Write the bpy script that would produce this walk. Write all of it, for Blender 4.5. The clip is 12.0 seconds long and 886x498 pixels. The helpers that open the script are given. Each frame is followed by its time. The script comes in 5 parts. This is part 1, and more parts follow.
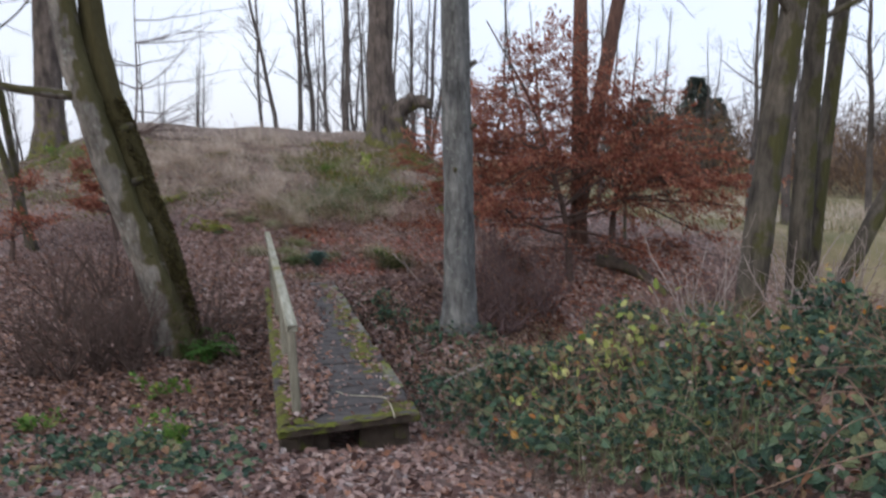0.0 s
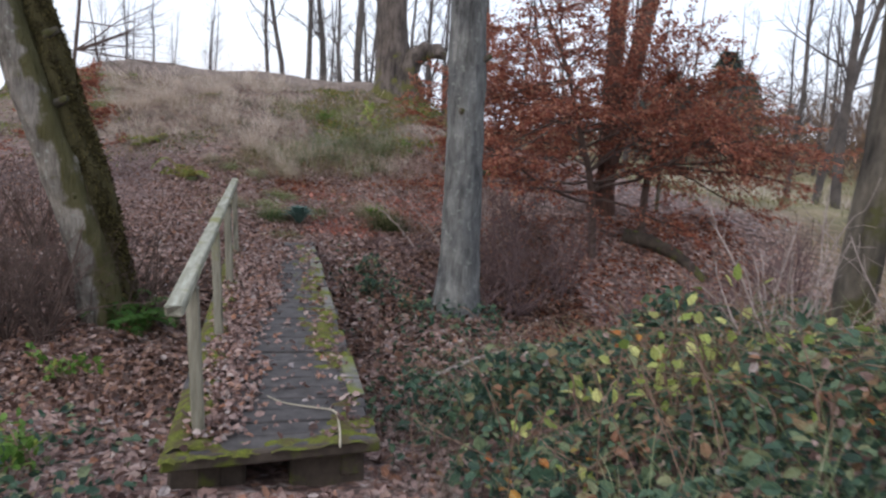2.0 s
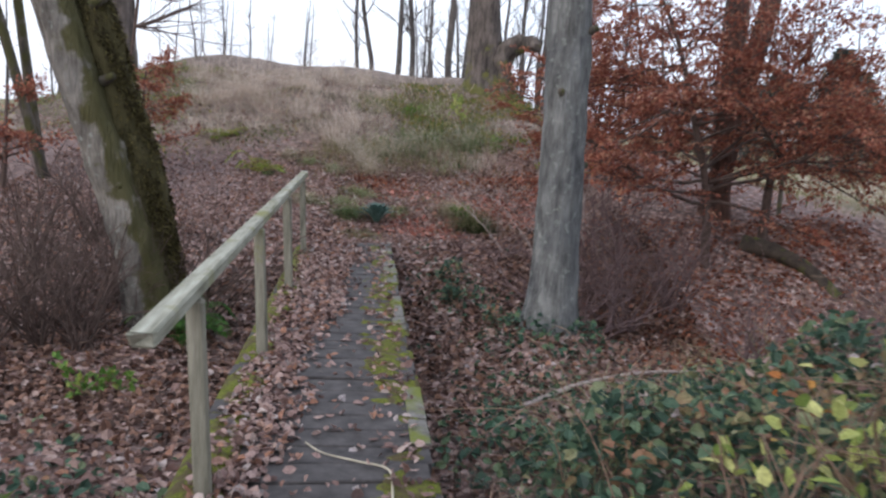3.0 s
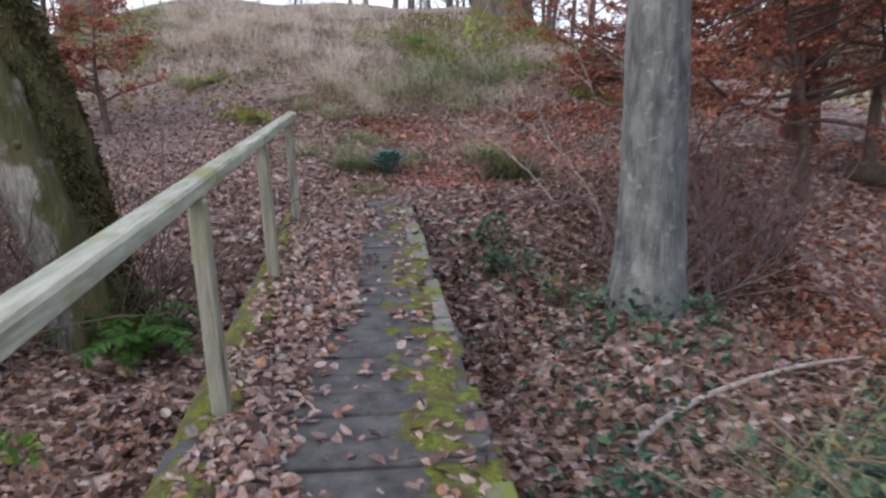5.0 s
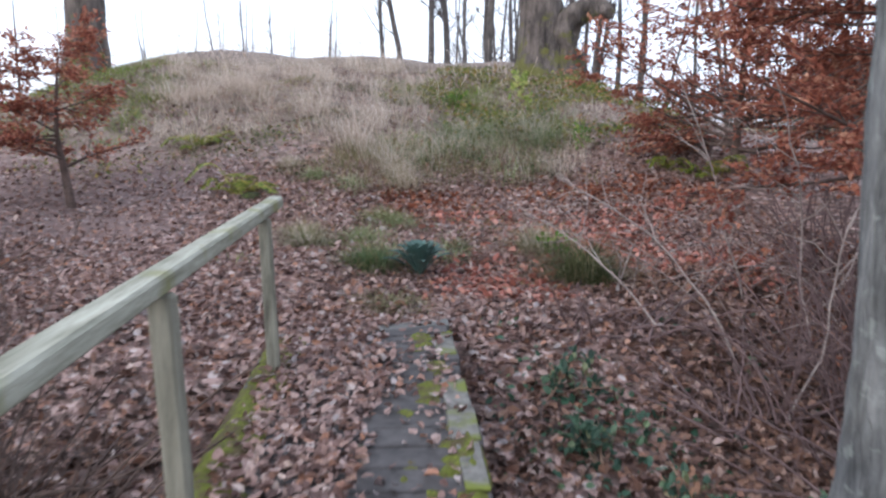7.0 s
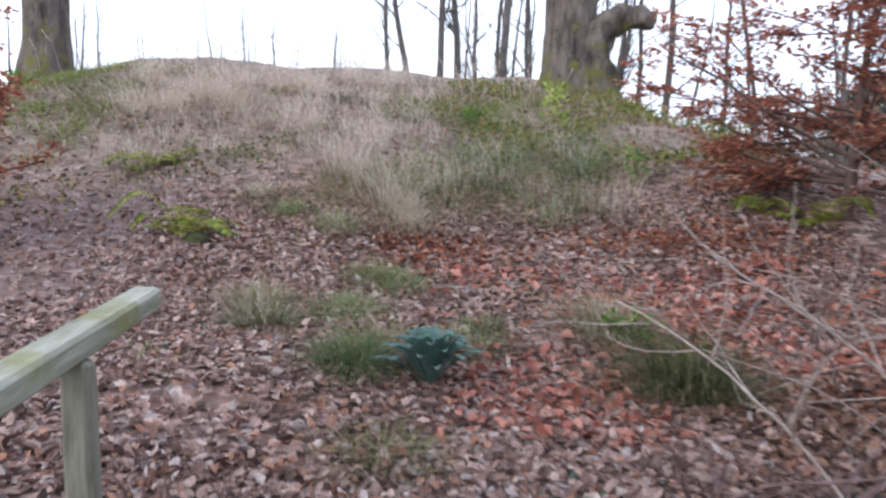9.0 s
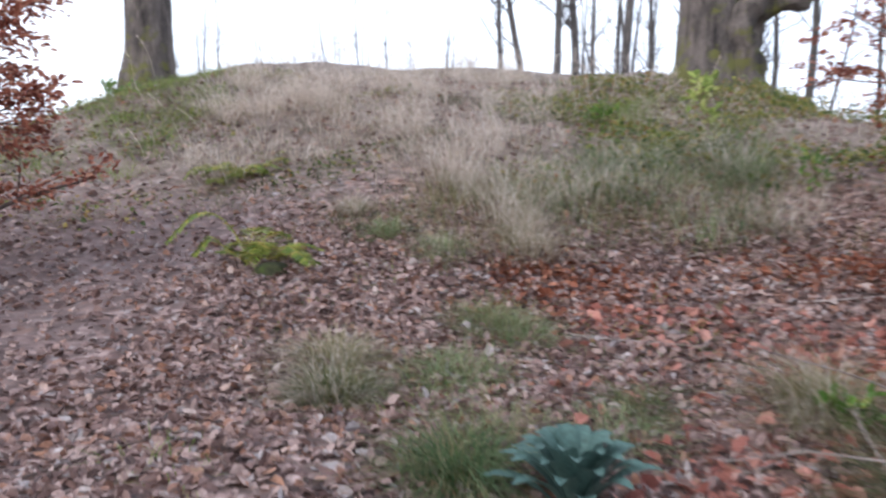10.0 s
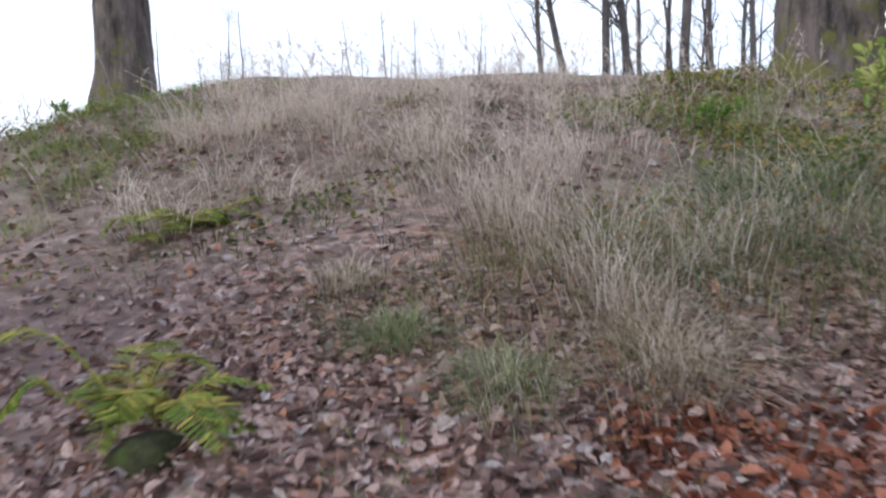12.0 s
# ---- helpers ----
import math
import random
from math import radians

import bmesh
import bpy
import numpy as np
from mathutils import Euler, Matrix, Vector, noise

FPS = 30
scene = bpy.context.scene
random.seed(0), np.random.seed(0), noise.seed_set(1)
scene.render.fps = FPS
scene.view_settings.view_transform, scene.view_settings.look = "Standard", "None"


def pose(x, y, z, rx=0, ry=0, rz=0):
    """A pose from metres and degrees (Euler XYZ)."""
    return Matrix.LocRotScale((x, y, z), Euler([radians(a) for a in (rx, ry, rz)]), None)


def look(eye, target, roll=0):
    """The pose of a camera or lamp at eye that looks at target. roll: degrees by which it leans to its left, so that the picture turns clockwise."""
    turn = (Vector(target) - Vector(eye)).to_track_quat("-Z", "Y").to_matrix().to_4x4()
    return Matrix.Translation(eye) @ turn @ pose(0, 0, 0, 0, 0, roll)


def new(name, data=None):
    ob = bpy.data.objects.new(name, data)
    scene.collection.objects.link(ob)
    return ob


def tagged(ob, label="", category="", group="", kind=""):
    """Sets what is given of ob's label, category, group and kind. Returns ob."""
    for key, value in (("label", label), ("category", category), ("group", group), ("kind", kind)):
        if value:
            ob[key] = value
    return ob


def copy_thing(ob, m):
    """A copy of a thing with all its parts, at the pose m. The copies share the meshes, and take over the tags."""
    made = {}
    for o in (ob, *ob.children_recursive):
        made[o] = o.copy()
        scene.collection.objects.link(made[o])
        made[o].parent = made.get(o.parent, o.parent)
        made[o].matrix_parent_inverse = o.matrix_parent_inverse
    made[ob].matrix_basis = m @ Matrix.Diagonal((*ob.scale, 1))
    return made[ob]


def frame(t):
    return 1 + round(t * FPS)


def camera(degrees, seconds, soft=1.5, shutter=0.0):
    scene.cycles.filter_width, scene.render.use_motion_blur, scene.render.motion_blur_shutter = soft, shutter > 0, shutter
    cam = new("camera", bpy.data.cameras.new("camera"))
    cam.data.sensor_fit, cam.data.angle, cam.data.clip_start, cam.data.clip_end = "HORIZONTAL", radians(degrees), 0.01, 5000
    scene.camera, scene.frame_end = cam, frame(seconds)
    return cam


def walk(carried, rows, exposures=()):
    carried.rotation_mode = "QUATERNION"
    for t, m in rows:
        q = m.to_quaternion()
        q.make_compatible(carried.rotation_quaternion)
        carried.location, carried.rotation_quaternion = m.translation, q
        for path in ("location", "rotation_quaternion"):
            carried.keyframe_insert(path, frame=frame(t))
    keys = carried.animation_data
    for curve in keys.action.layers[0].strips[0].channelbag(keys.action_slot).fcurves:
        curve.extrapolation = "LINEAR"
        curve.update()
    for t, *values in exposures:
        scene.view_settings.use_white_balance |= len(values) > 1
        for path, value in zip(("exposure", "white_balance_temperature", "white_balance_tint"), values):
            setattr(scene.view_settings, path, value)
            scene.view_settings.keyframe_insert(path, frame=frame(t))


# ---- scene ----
cam = camera(56.2, 12.0, soft=2.4, shutter=0.5)
PATH = [
    (0, (3.033, -3.608, 2.213), (2.499, -1.693, 1.992), -0.28),
    (0.5, (2.900, -3.096, 2.188), (2.419, -1.179, 1.877), -0.51),
    (1, (2.794, -2.468, 2.061), (2.302, -0.551, 1.773), 0.90),
    (1.5, (2.714, -1.895, 1.985), (2.197, 0.013, 1.674), 1.70),
    (2, (2.584, -1.327, 1.879), (2.026, 0.570, 1.580), 2.92),
    (2.5, (2.433, -0.751, 1.785), (1.781, 1.122, 1.527), 3.60),
    (3, (2.160, -0.010, 1.680), (1.400, 1.815, 1.377), 3.20),
    (4.8, (1.009, 1.994, 1.385), (0.261, 3.810, 1.014), 0.64),
    (5, (0.918, 2.190, 1.373), (0.152, 3.987, 0.944), -0.57),
    (5.5, (0.545, 2.826, 1.305), (-0.286, 4.591, 0.864), 0.33),
    (6, (0.333, 3.404, 1.432), (-0.630, 5.104, 1.007), -1.56),
    (6.5, (-0.014, 4.010, 1.440), (-0.958, 5.736, 1.075), -0.64),
    (7, (-0.344, 4.706, 1.420), (-1.186, 6.495, 1.124), 0.07),
    (8.8, (-1.492, 6.966, 1.423), (-2.323, 8.768, 1.172), 1.08),
    (9, (-1.664, 7.163, 1.423), (-2.513, 8.957, 1.177), 1.38),
    (9.5, (-2.053, 7.864, 1.430), (-2.989, 9.614, 1.181), 1.28),
    (10, (-2.470, 8.540, 1.426), (-3.557, 10.202, 1.187), 0.27),
    (10.5, (-2.883, 9.122, 1.448), (-4.070, 10.715, 1.215), -0.04),
    (11, (-3.414, 9.850, 1.471), (-4.606, 11.439, 1.243), -0.34),
    (11.5, (-3.881, 10.518, 1.461), (-5.039, 12.134, 1.256), -0.23),
    (12, (-4.296, 11.183, 1.481), (-5.459, 12.799, 1.291), -1.93),
]
walk(cam, [(t, look(eye, target, roll)) for t, eye, target, roll in PATH],
     ((0, -0.05, 6000, 13), (1, 0.05, 6000, 13), (2, 0.18, 6000, 13), (3, 0.3, 5930, 13), (5.5, 0.53, 5820, 12), (7, 0.68, 5700, 12), (9, 0.78, 5720, 12), (10.5, 0.68, 5720, 12), (11.3, 0.58, 5720, 12), (12, 0.4, 5720, 12)))


# ---- the lie of the land ----
P0 = (0.0, 2.6)
DX, DY = -0.476, 0.8794
NEAR = ((-30, 0.5), (-12, 0.6), (-6, 0.55), (-4.3, 0.4), (-2.6, 0.14), (-1, -0.1), (-0.3, -0.19), (0, -0.28), (1.2, -0.45), (2.6, -0.6),
        (4, -0.74), (5.4, -0.72), (6.5, -0.5), (7.4, -0.25), (8.1, -0.06), (9, 0.04), (12, 0.1), (30, 0.1))
MOUND = ((8.6, 0), (9.4, 0.05), (10.7, 0.14), (11.6, 0.25), (12.6, 0.43), (13.9, 0.66), (16, 1.2), (17.5, 1.6), (19, 2.0), (20.5, 2.3),
         (21.8, 2.52), (23, 2.74), (25, 3.0), (28, 3.3), (32, 3.1), (45, 1.2), (70, 0.0))


def world(s, n, z=0.0):
    """From metres along and across the bridge to the world."""
    return np.array((P0[0] + s * DX + n * DY, P0[1] + s * DY - n * DX, z))


def smooth(a, b, v):
    v = np.clip((v - a) / (b - a), 0.0, 1.0)
    return v * v * (3 - 2 * v)


def ramp(knots, v):
    return np.interp(v, [k[0] for k in knots], [k[1] for k in knots])


def ground_z(s, n):
    """The ground's height: a track, a ditch across it, and a mound beyond."""
    x, y = P0[0] + s * DX + n * DY, P0[1] + s * DY - n * DX
    z = ramp(NEAR, s - 1.8 * smooth(2.0, 5.0, n) * (1 - smooth(5.0, 9.0, s)))
    z = z * (1 - 0.75 * smooth(14, 40, np.abs(n)))
    side = (1 - smooth(3.5, 13, n)) * (1 - smooth(4.5, 12.0, -n))
    tilt = 1 + 0.07 * np.clip(n, -4, 4) * (1 - smooth(14, 20, s))
    z = z + ramp(MOUND, s) * side * tilt
    z = z - 0.2 * smooth(2.5, 6, n) * smooth(4, 6, s) * (1 - smooth(7.5, 9.5, s))
    z = z + 0.5 * smooth(3, 7, n) * smooth(8.0, 10.5, s) * (1 - smooth(13, 20, n)) * (1 - smooth(14, 22, s))
    z = z + 0.38 * smooth(1.3, 3.4, n) * (1 - smooth(1.2, 3.4, s)) * smooth(-7.0, -3.0, s) * (1 - smooth(9, 14, n))
    z = z + 0.5 * np.exp(-((s - 4.9) ** 2 + (n - 2.65) ** 2) / 0.7) + 0.15 * np.exp(-((s - 5.2) ** 2 + (n + 1.5) ** 2) / 0.5)
    z = z + 0.06 * np.exp(-((s - 23.5) / 4.0) ** 2 - ((n - 5.0) / 3.5) ** 2) - 0.035 * np.clip(n, -8, 8)
    calm = np.where((s > -1) & (s < 9), smooth(0.6, 2.5, np.abs(n - 0.5)), 1.0)
    return z + calm * (0.05 * np.sin(1.3 * x + 0.7 * y) + 0.04 * np.sin(0.9 * y - 2.1 * x + 1.0) + 0.025 * np.sin(3.7 * x + 1.1) * np.sin(3.1 * y))

# ---- light: an overcast November day ----
sky_world = bpy.data.worlds.new("overcast_sky")
scene.world = sky_world
sky_world.use_nodes = True
wn, wl = sky_world.node_tree.nodes, sky_world.node_tree.links
wn.clear()
sky = wn.new("ShaderNodeTexSky")
sky.sky_type, sky.sun_disc = "NISHITA", False
sky.sun_elevation, sky.sun_rotation = radians(28), radians(200)
sky.air_density, sky.dust_density = 1.0, 4.0
clear_bg, cloud_bg = wn.new("ShaderNodeBackground"), wn.new("ShaderNodeBackground")
clear_bg.inputs["Strength"].default_value = 0.05
cloud_bg.inputs["Strength"].default_value = 0.95
cloud_map, cloud_noise, cloud_ramp = wn.new("ShaderNodeTexCoord"), wn.new("ShaderNodeTexNoise"), wn.new("ShaderNodeValToRGB")
cloud_noise.inputs["Scale"].default_value = 2.2
cloud_noise.inputs["Detail"].default_value = 4
cloud_ramp.color_ramp.elements[0].color, cloud_ramp.color_ramp.elements[1].color = (0.84, 0.87, 0.95, 1), (1, 1, 1, 1)
cloud_ramp.color_ramp.elements[0].position, cloud_ramp.color_ramp.elements[1].position = 0.35, 0.6
wl.new(cloud_map.outputs["Generated"], cloud_noise.inputs["Vector"])
wl.new(cloud_noise.outputs["Fac"], cloud_ramp.inputs["Fac"])
wl.new(cloud_ramp.outputs["Color"], cloud_bg.inputs["Color"])
sky_add, sky_out = wn.new("ShaderNodeAddShader"), wn.new("ShaderNodeOutputWorld")
wl.new(sky.outputs["Color"], clear_bg.inputs["Color"])
wl.new(clear_bg.outputs[0], sky_add.inputs[0])
wl.new(cloud_bg.outputs[0], sky_add.inputs[1])
wl.new(sky_add.outputs[0], sky_out.inputs["Surface"])
sun = new("sun", bpy.data.lights.new("sun", "SUN"))
sun.data.energy, sun.data.angle, sun.data.color = 0.6, radians(25), (1.0, 0.96, 0.9)
sun.matrix_world = look((-10, -25, 25), (0, 5, 0))


# ---- materials ----
def material(name, rough=0.85):
    m = bpy.data.materials.new(name)
    m.use_nodes = True
    bsdf = m.node_tree.nodes["Principled BSDF"]
    bsdf.inputs["Roughness"].default_value = rough
    bsdf.inputs["Specular IOR Level"].default_value = 0.25
    return m, m.node_tree.nodes, m.node_tree.links, bsdf


def colour_ramp(nodes, stops, constant=False):
    node = nodes.new("ShaderNodeValToRGB")
    if constant:
        node.color_ramp.interpolation = "CONSTANT"
    for i, (at, c) in enumerate(stops):
        e = node.color_ramp.elements[i] if i < 2 else node.color_ramp.elements.new(at)
        e.position, e.color = at, (*c, 1)
    return node


def noise_node(nodes, links, scale, detail=4, coords=None, stretch=None, rough=0.6):
    tex = nodes.new("ShaderNodeTexNoise")
    tex.inputs["Scale"].default_value = scale
    tex.inputs["Detail"].default_value = detail
    tex.inputs["Roughness"].default_value = rough
    if coords is None:
        coords = nodes.new("ShaderNodeNewGeometry").outputs["Position"]
    if stretch:
        mp = nodes.new("ShaderNodeMapping")
        mp.inputs["Scale"].default_value = stretch
        links.new(coords, mp.inputs["Vector"])
        coords = mp.outputs["Vector"]
    links.new(coords, tex.inputs["Vector"])
    return tex


def mix_colour(nodes, links, fac, a, b, kind="MIX"):
    node = nodes.new("ShaderNodeMix")
    node.data_type, node.blend_type = "RGBA", kind
    for value, socket in ((fac, node.inputs[0]), (a, node.inputs[6]), (b, node.inputs[7])):
        if isinstance(value, (int, float)):
            socket.default_value = value
        elif isinstance(value, tuple):
            socket.default_value = (*value, 1)
        else:
            links.new(value, socket)
    return node.outputs[2]


def bump_from(nodes, links, bsdf, height, strength, distance):
    b = nodes.new("ShaderNodeBump")
    b.inputs["Strength"].default_value = strength
    b.inputs["Distance"].default_value = distance
    links.new(height, b.inputs["Height"])
    links.new(b.outputs["Normal"], bsdf.inputs["Normal"])


def leaf_material(name, stops, rough=0.7, through_light=0.25, patch=None):
    """Each leaf its own colour, with a little mottling; thin enough to let some light through."""
    m, nodes, links, bsdf = material(name, rough)
    geo = nodes.new("ShaderNodeNewGeometry")
    pick = colour_ramp(nodes, stops)
    value = geo.outputs["Random Per Island"]
    if patch:
        area = noise_node(nodes, links, patch, 2)
        add = nodes.new("ShaderNodeMath")
        add.operation = "MULTIPLY_ADD"
        links.new(area.outputs["Fac"], add.inputs[0])
        add.inputs[1].default_value = 1.0
        sub = nodes.new("ShaderNodeMath")
        sub.operation = "SUBTRACT"
        links.new(value, sub.inputs[0])
        sub.inputs[1].default_value = 0.5
        links.new(sub.outputs[0], add.inputs[2])
        value = add.outputs[0]
    links.new(value, pick.inputs["Fac"])
    mottle = noise_node(nodes, links, 60, 3)
    tone = colour_ramp(nodes, ((0.3, (0.6, 0.58, 0.55)), (0.7, (1.1, 1.1, 1.1))))
    links.new(mottle.outputs["Fac"], tone.inputs["Fac"])
    col = mix_colour(nodes, links, 1.0, pick.outputs["Color"], tone.outputs["Color"], "MULTIPLY")
    links.new(col, bsdf.inputs["Base Color"])
    thin = nodes.new("ShaderNodeBsdfTranslucent")
    links.new(col, thin.inputs["Color"])
    blend = nodes.new("ShaderNodeMixShader")
    blend.inputs["Fac"].default_value = through_light
    links.new(bsdf.outputs[0], blend.inputs[1])
    links.new(thin.outputs[0], blend.inputs[2])
    links.new(blend.outputs[0], nodes["Material Output"].inputs["Surface"])
    return m


def bark_material(name, dark, light, moss=(0.09, 0.1, 0.025), moss_from=0.62, moss_side=None, ridge=9.0, lichen=0.0, foot=0.0):
    """Ridged bark with stains, and moss that grows in patches or on one side."""
    m, nodes, links, bsdf = material(name, 0.9)
    fine = noise_node(nodes, links, ridge, 6, stretch=(1, 1, 0.22), rough=0.7)
    broad = noise_node(nodes, links, 2.2, 4)
    tone = colour_ramp(nodes, ((0.32, dark), (0.62, light)))
    links.new(fine.outputs["Fac"], tone.inputs["Fac"])
    stain = colour_ramp(nodes, ((0.3, (0.6, 0.6, 0.62)), (0.7, (1.15, 1.12, 1.08))))
    links.new(broad.outputs["Fac"], stain.inputs["Fac"])
    col = mix_colour(nodes, links, 1.0, tone.outputs["Color"], stain.outputs["Color"], "MULTIPLY")
    if lichen:
        spots = noise_node(nodes, links, 14, 5)
        gate = colour_ramp(nodes, ((0.58, (0, 0, 0)), (0.66, (lichen, lichen, lichen))))
        links.new(spots.outputs["Fac"], gate.inputs["Fac"])
        col = mix_colour(nodes, links, gate.outputs["Color"], col, (0.33, 0.36, 0.33))
    growth = noise_node(nodes, links, 3.5, 5)
    value = growth.outputs["Fac"]
    if moss_side:
        dot = nodes.new("ShaderNodeVectorMath")
        dot.operation = "DOT_PRODUCT"
        links.new(nodes.new("ShaderNodeNewGeometry").outputs["Normal"], dot.inputs[0])
        dot.inputs[1].default_value = moss_side
        add = nodes.new("ShaderNodeMath")
        add.operation = "MULTIPLY_ADD"
        links.new(dot.outputs["Value"], add.inputs[0])
        add.inputs[1].default_value = 0.3
        links.new(value, add.inputs[2])
        value = add.outputs[0]
    if foot:
        height = nodes.new("ShaderNodeSeparateXYZ")
        links.new(nodes.new("ShaderNodeTexCoord").outputs["Object"], height.inputs[0])
        fall = nodes.new("ShaderNodeMapRange")
        fall.inputs["From Max"].default_value = foot * 2
        fall.inputs["To Min"].default_value, fall.inputs["To Max"].default_value = 0.22, -0.2
        links.new(height.outputs["Z"], fall.inputs["Value"])
        add = nodes.new("ShaderNodeMath")
        links.new(fall.outputs[0], add.inputs[0])
        links.new(value, add.inputs[1])
        value = add.outputs[0]
    gate = colour_ramp(nodes, ((moss_from, (0, 0, 0)), (moss_from + 0.1, (0.9, 0.9, 0.9))))
    links.new(value, gate.inputs["Fac"])
    col = mix_colour(nodes, links, gate.outputs["Color"], col, moss)
    links.new(col, bsdf.inputs["Base Color"])
    crack = nodes.new("ShaderNodeTexVoronoi")
    crack.feature = "DISTANCE_TO_EDGE"
    crack.inputs["Scale"].default_value = ridge * 2.2
    squash = nodes.new("ShaderNodeMapping")
    squash.inputs["Scale"].default_value = (1, 1, 0.18)
    links.new(nodes.new("ShaderNodeNewGeometry").outputs["Position"], squash.inputs["Vector"])
    warped = mix_colour(nodes, links, 0.08, squash.outputs["Vector"], broad.outputs["Color"], "ADD")
    links.new(warped, crack.inputs["Vector"])
    groove = colour_ramp(nodes, ((0.0, (0, 0, 0)), (0.3, (1, 1, 1))))
    links.new(crack.outputs["Distance"], groove.inputs["Fac"])
    relief = mix_colour(nodes, links, 0.3, fine.outputs["Color"], groove.outputs["Color"], "MULTIPLY")
    # the colour is slightly darker along the cracks
    grooved = mix_colour(nodes, links, 0.13, col, groove.outputs["Color"], "MULTIPLY")
    links.new(grooved, bsdf.inputs["Base Color"])
    bump_from(nodes, links, bsdf, relief, 1.0, 0.045)
    return m


def plain_material(name, dark, light, scale=6.0, rough=0.85, stretch=None, bump=0.4, depth=0.01, second=None, turn=0.0):
    m, nodes, links, bsdf = material(name, rough)
    coords = None
    if turn:
        spin = nodes.new("ShaderNodeVectorRotate")
        spin.rotation_type = "Z_AXIS"
        spin.inputs["Angle"].default_value = turn
        links.new(nodes.new("ShaderNodeNewGeometry").outputs["Position"], spin.inputs["Vector"])
        coords = spin.outputs["Vector"]
    grain = noise_node(nodes, links, scale, 6, coords, stretch, 0.7)
    tone = colour_ramp(nodes, ((0.3, dark), (0.7, light)))
    links.new(grain.outputs["Fac"], tone.inputs["Fac"])
    col = tone.outputs["Color"]
    if second:
        colour, at, size = second
        patch = noise_node(nodes, links, size, 5)
        gate = colour_ramp(nodes, ((at, (0, 0, 0)), (at + 0.12, (1, 1, 1))))
        links.new(patch.outputs["Fac"], gate.inputs["Fac"])
        col = mix_colour(nodes, links, gate.outputs["Color"], col, colour)
    links.new(col, bsdf.inputs["Base Color"])
    bump_from(nodes, links, bsdf, grain.outputs["Fac"], bump, depth)
    return m


def ground_material():
    """Damp soil under a litter of small leaf flakes, turning to rough grass away from the trees."""
    m, nodes, links, bsdf = material("leafy_soil", 0.95)
    pos = nodes.new("ShaderNodeNewGeometry").outputs["Position"]
    cells = nodes.new("ShaderNodeTexVoronoi")
    cells.inputs["Scale"].default_value = 17
    links.new(pos, cells.inputs["Vector"])
    split = nodes.new("ShaderNodeSeparateColor")
    links.new(cells.outputs["Color"], split.inputs["Color"])
    flakes = colour_ramp(nodes, LITTER)
    links.new(split.outputs[0], flakes.inputs["Fac"])
    soil = noise_node(nodes, links, 5, 6)
    earth = colour_ramp(nodes, ((0.3, (0.045, 0.03, 0.026)), (0.7, (0.17, 0.12, 0.105))))
    links.new(soil.outputs["Fac"], earth.inputs["Fac"])
    gate = colour_ramp(nodes, ((0.42, (0, 0, 0)), (0.56, (1, 1, 1))))
    links.new(noise_node(nodes, links, 9, 4).outputs["Fac"], gate.inputs["Fac"])
    col = mix_colour(nodes, links, gate.outputs["Color"], earth.outputs["Color"], flakes.outputs["Color"])
    grass = colour_ramp(nodes, ((0.3, (0.08, 0.09, 0.035)), (0.52, (0.19, 0.165, 0.09)), (0.72, (0.33, 0.27, 0.18))))
    links.new(noise_node(nodes, links, 0.5, 8).outputs["Fac"], grass.inputs["Fac"])
    bare = nodes.new("ShaderNodeAttribute")
    bare.attribute_name = "bare"
    mud = colour_ramp(nodes, ((0.3, (0.075, 0.05, 0.048)), (0.7, (0.19, 0.14, 0.13))))
    links.new(noise_node(nodes, links, 7, 8, rough=0.75).outputs["Fac"], mud.inputs["Fac"])
    col = mix_colour(nodes, links, bare.outputs["Fac"], col, mud.outputs["Color"])
    straw = nodes.new("ShaderNodeAttribute")
    straw.attribute_name = "straw"
    hay = colour_ramp(nodes, ((0.3, (0.055, 0.046, 0.036)), (0.5, (0.16, 0.128, 0.104)), (0.72, (0.33, 0.27, 0.22))))
    links.new(noise_node(nodes, links, 2.5, 9, rough=0.75).outputs["Fac"], hay.inputs["Fac"])
    col = mix_colour(nodes, links, straw.outputs["Fac"], col, hay.outputs["Color"])
    attr = nodes.new("ShaderNodeAttribute")
    attr.attribute_name = "meadow"
    col = mix_colour(nodes, links, attr.outputs["Fac"], col, grass.outputs["Color"])
    links.new(col, bsdf.inputs["Base Color"])
    bump_from(nodes, links, bsdf, soil.outputs["Fac"], 0.8, 0.03)
    return m


LITTER = ((0.0, (0.07, 0.045, 0.042)), (0.13, (0.15, 0.088, 0.077)), (0.3, (0.25, 0.163, 0.145)), (0.5, (0.34, 0.238, 0.215)),
          (0.68, (0.44, 0.33, 0.3)), (0.77, (0.26, 0.145, 0.11)), (0.86, (0.38, 0.2, 0.13)), (0.92, (0.5, 0.42, 0.39)), (0.97, (0.37, 0.33, 0.33)), (1.0, (0.16, 0.12, 0.12)))
M_GROUND = ground_material()
M_LITTER = leaf_material("fallen_leaves", LITTER, 0.6, 0.12)
# a darker, browner leaf mix for the ditch and its bank
M_LITTER_DARK = leaf_material("dark_brown_leaves", ((0.0, (0.035, 0.022, 0.018)), (0.3, (0.1, 0.055, 0.042)), (0.6, (0.19, 0.11, 0.083)), (0.8, (0.28, 0.16, 0.11)), (0.93, (0.34, 0.24, 0.2)), (1.0, (0.4, 0.31, 0.28))), 0.5, 0.1)
M_RUST = leaf_material("rust_leaves", ((0.0, (0.1, 0.03, 0.018)), (0.4, (0.24, 0.085, 0.048)), (0.75, (0.35, 0.135, 0.08)), (1.0, (0.47, 0.22, 0.14))), 0.6, 0.3)
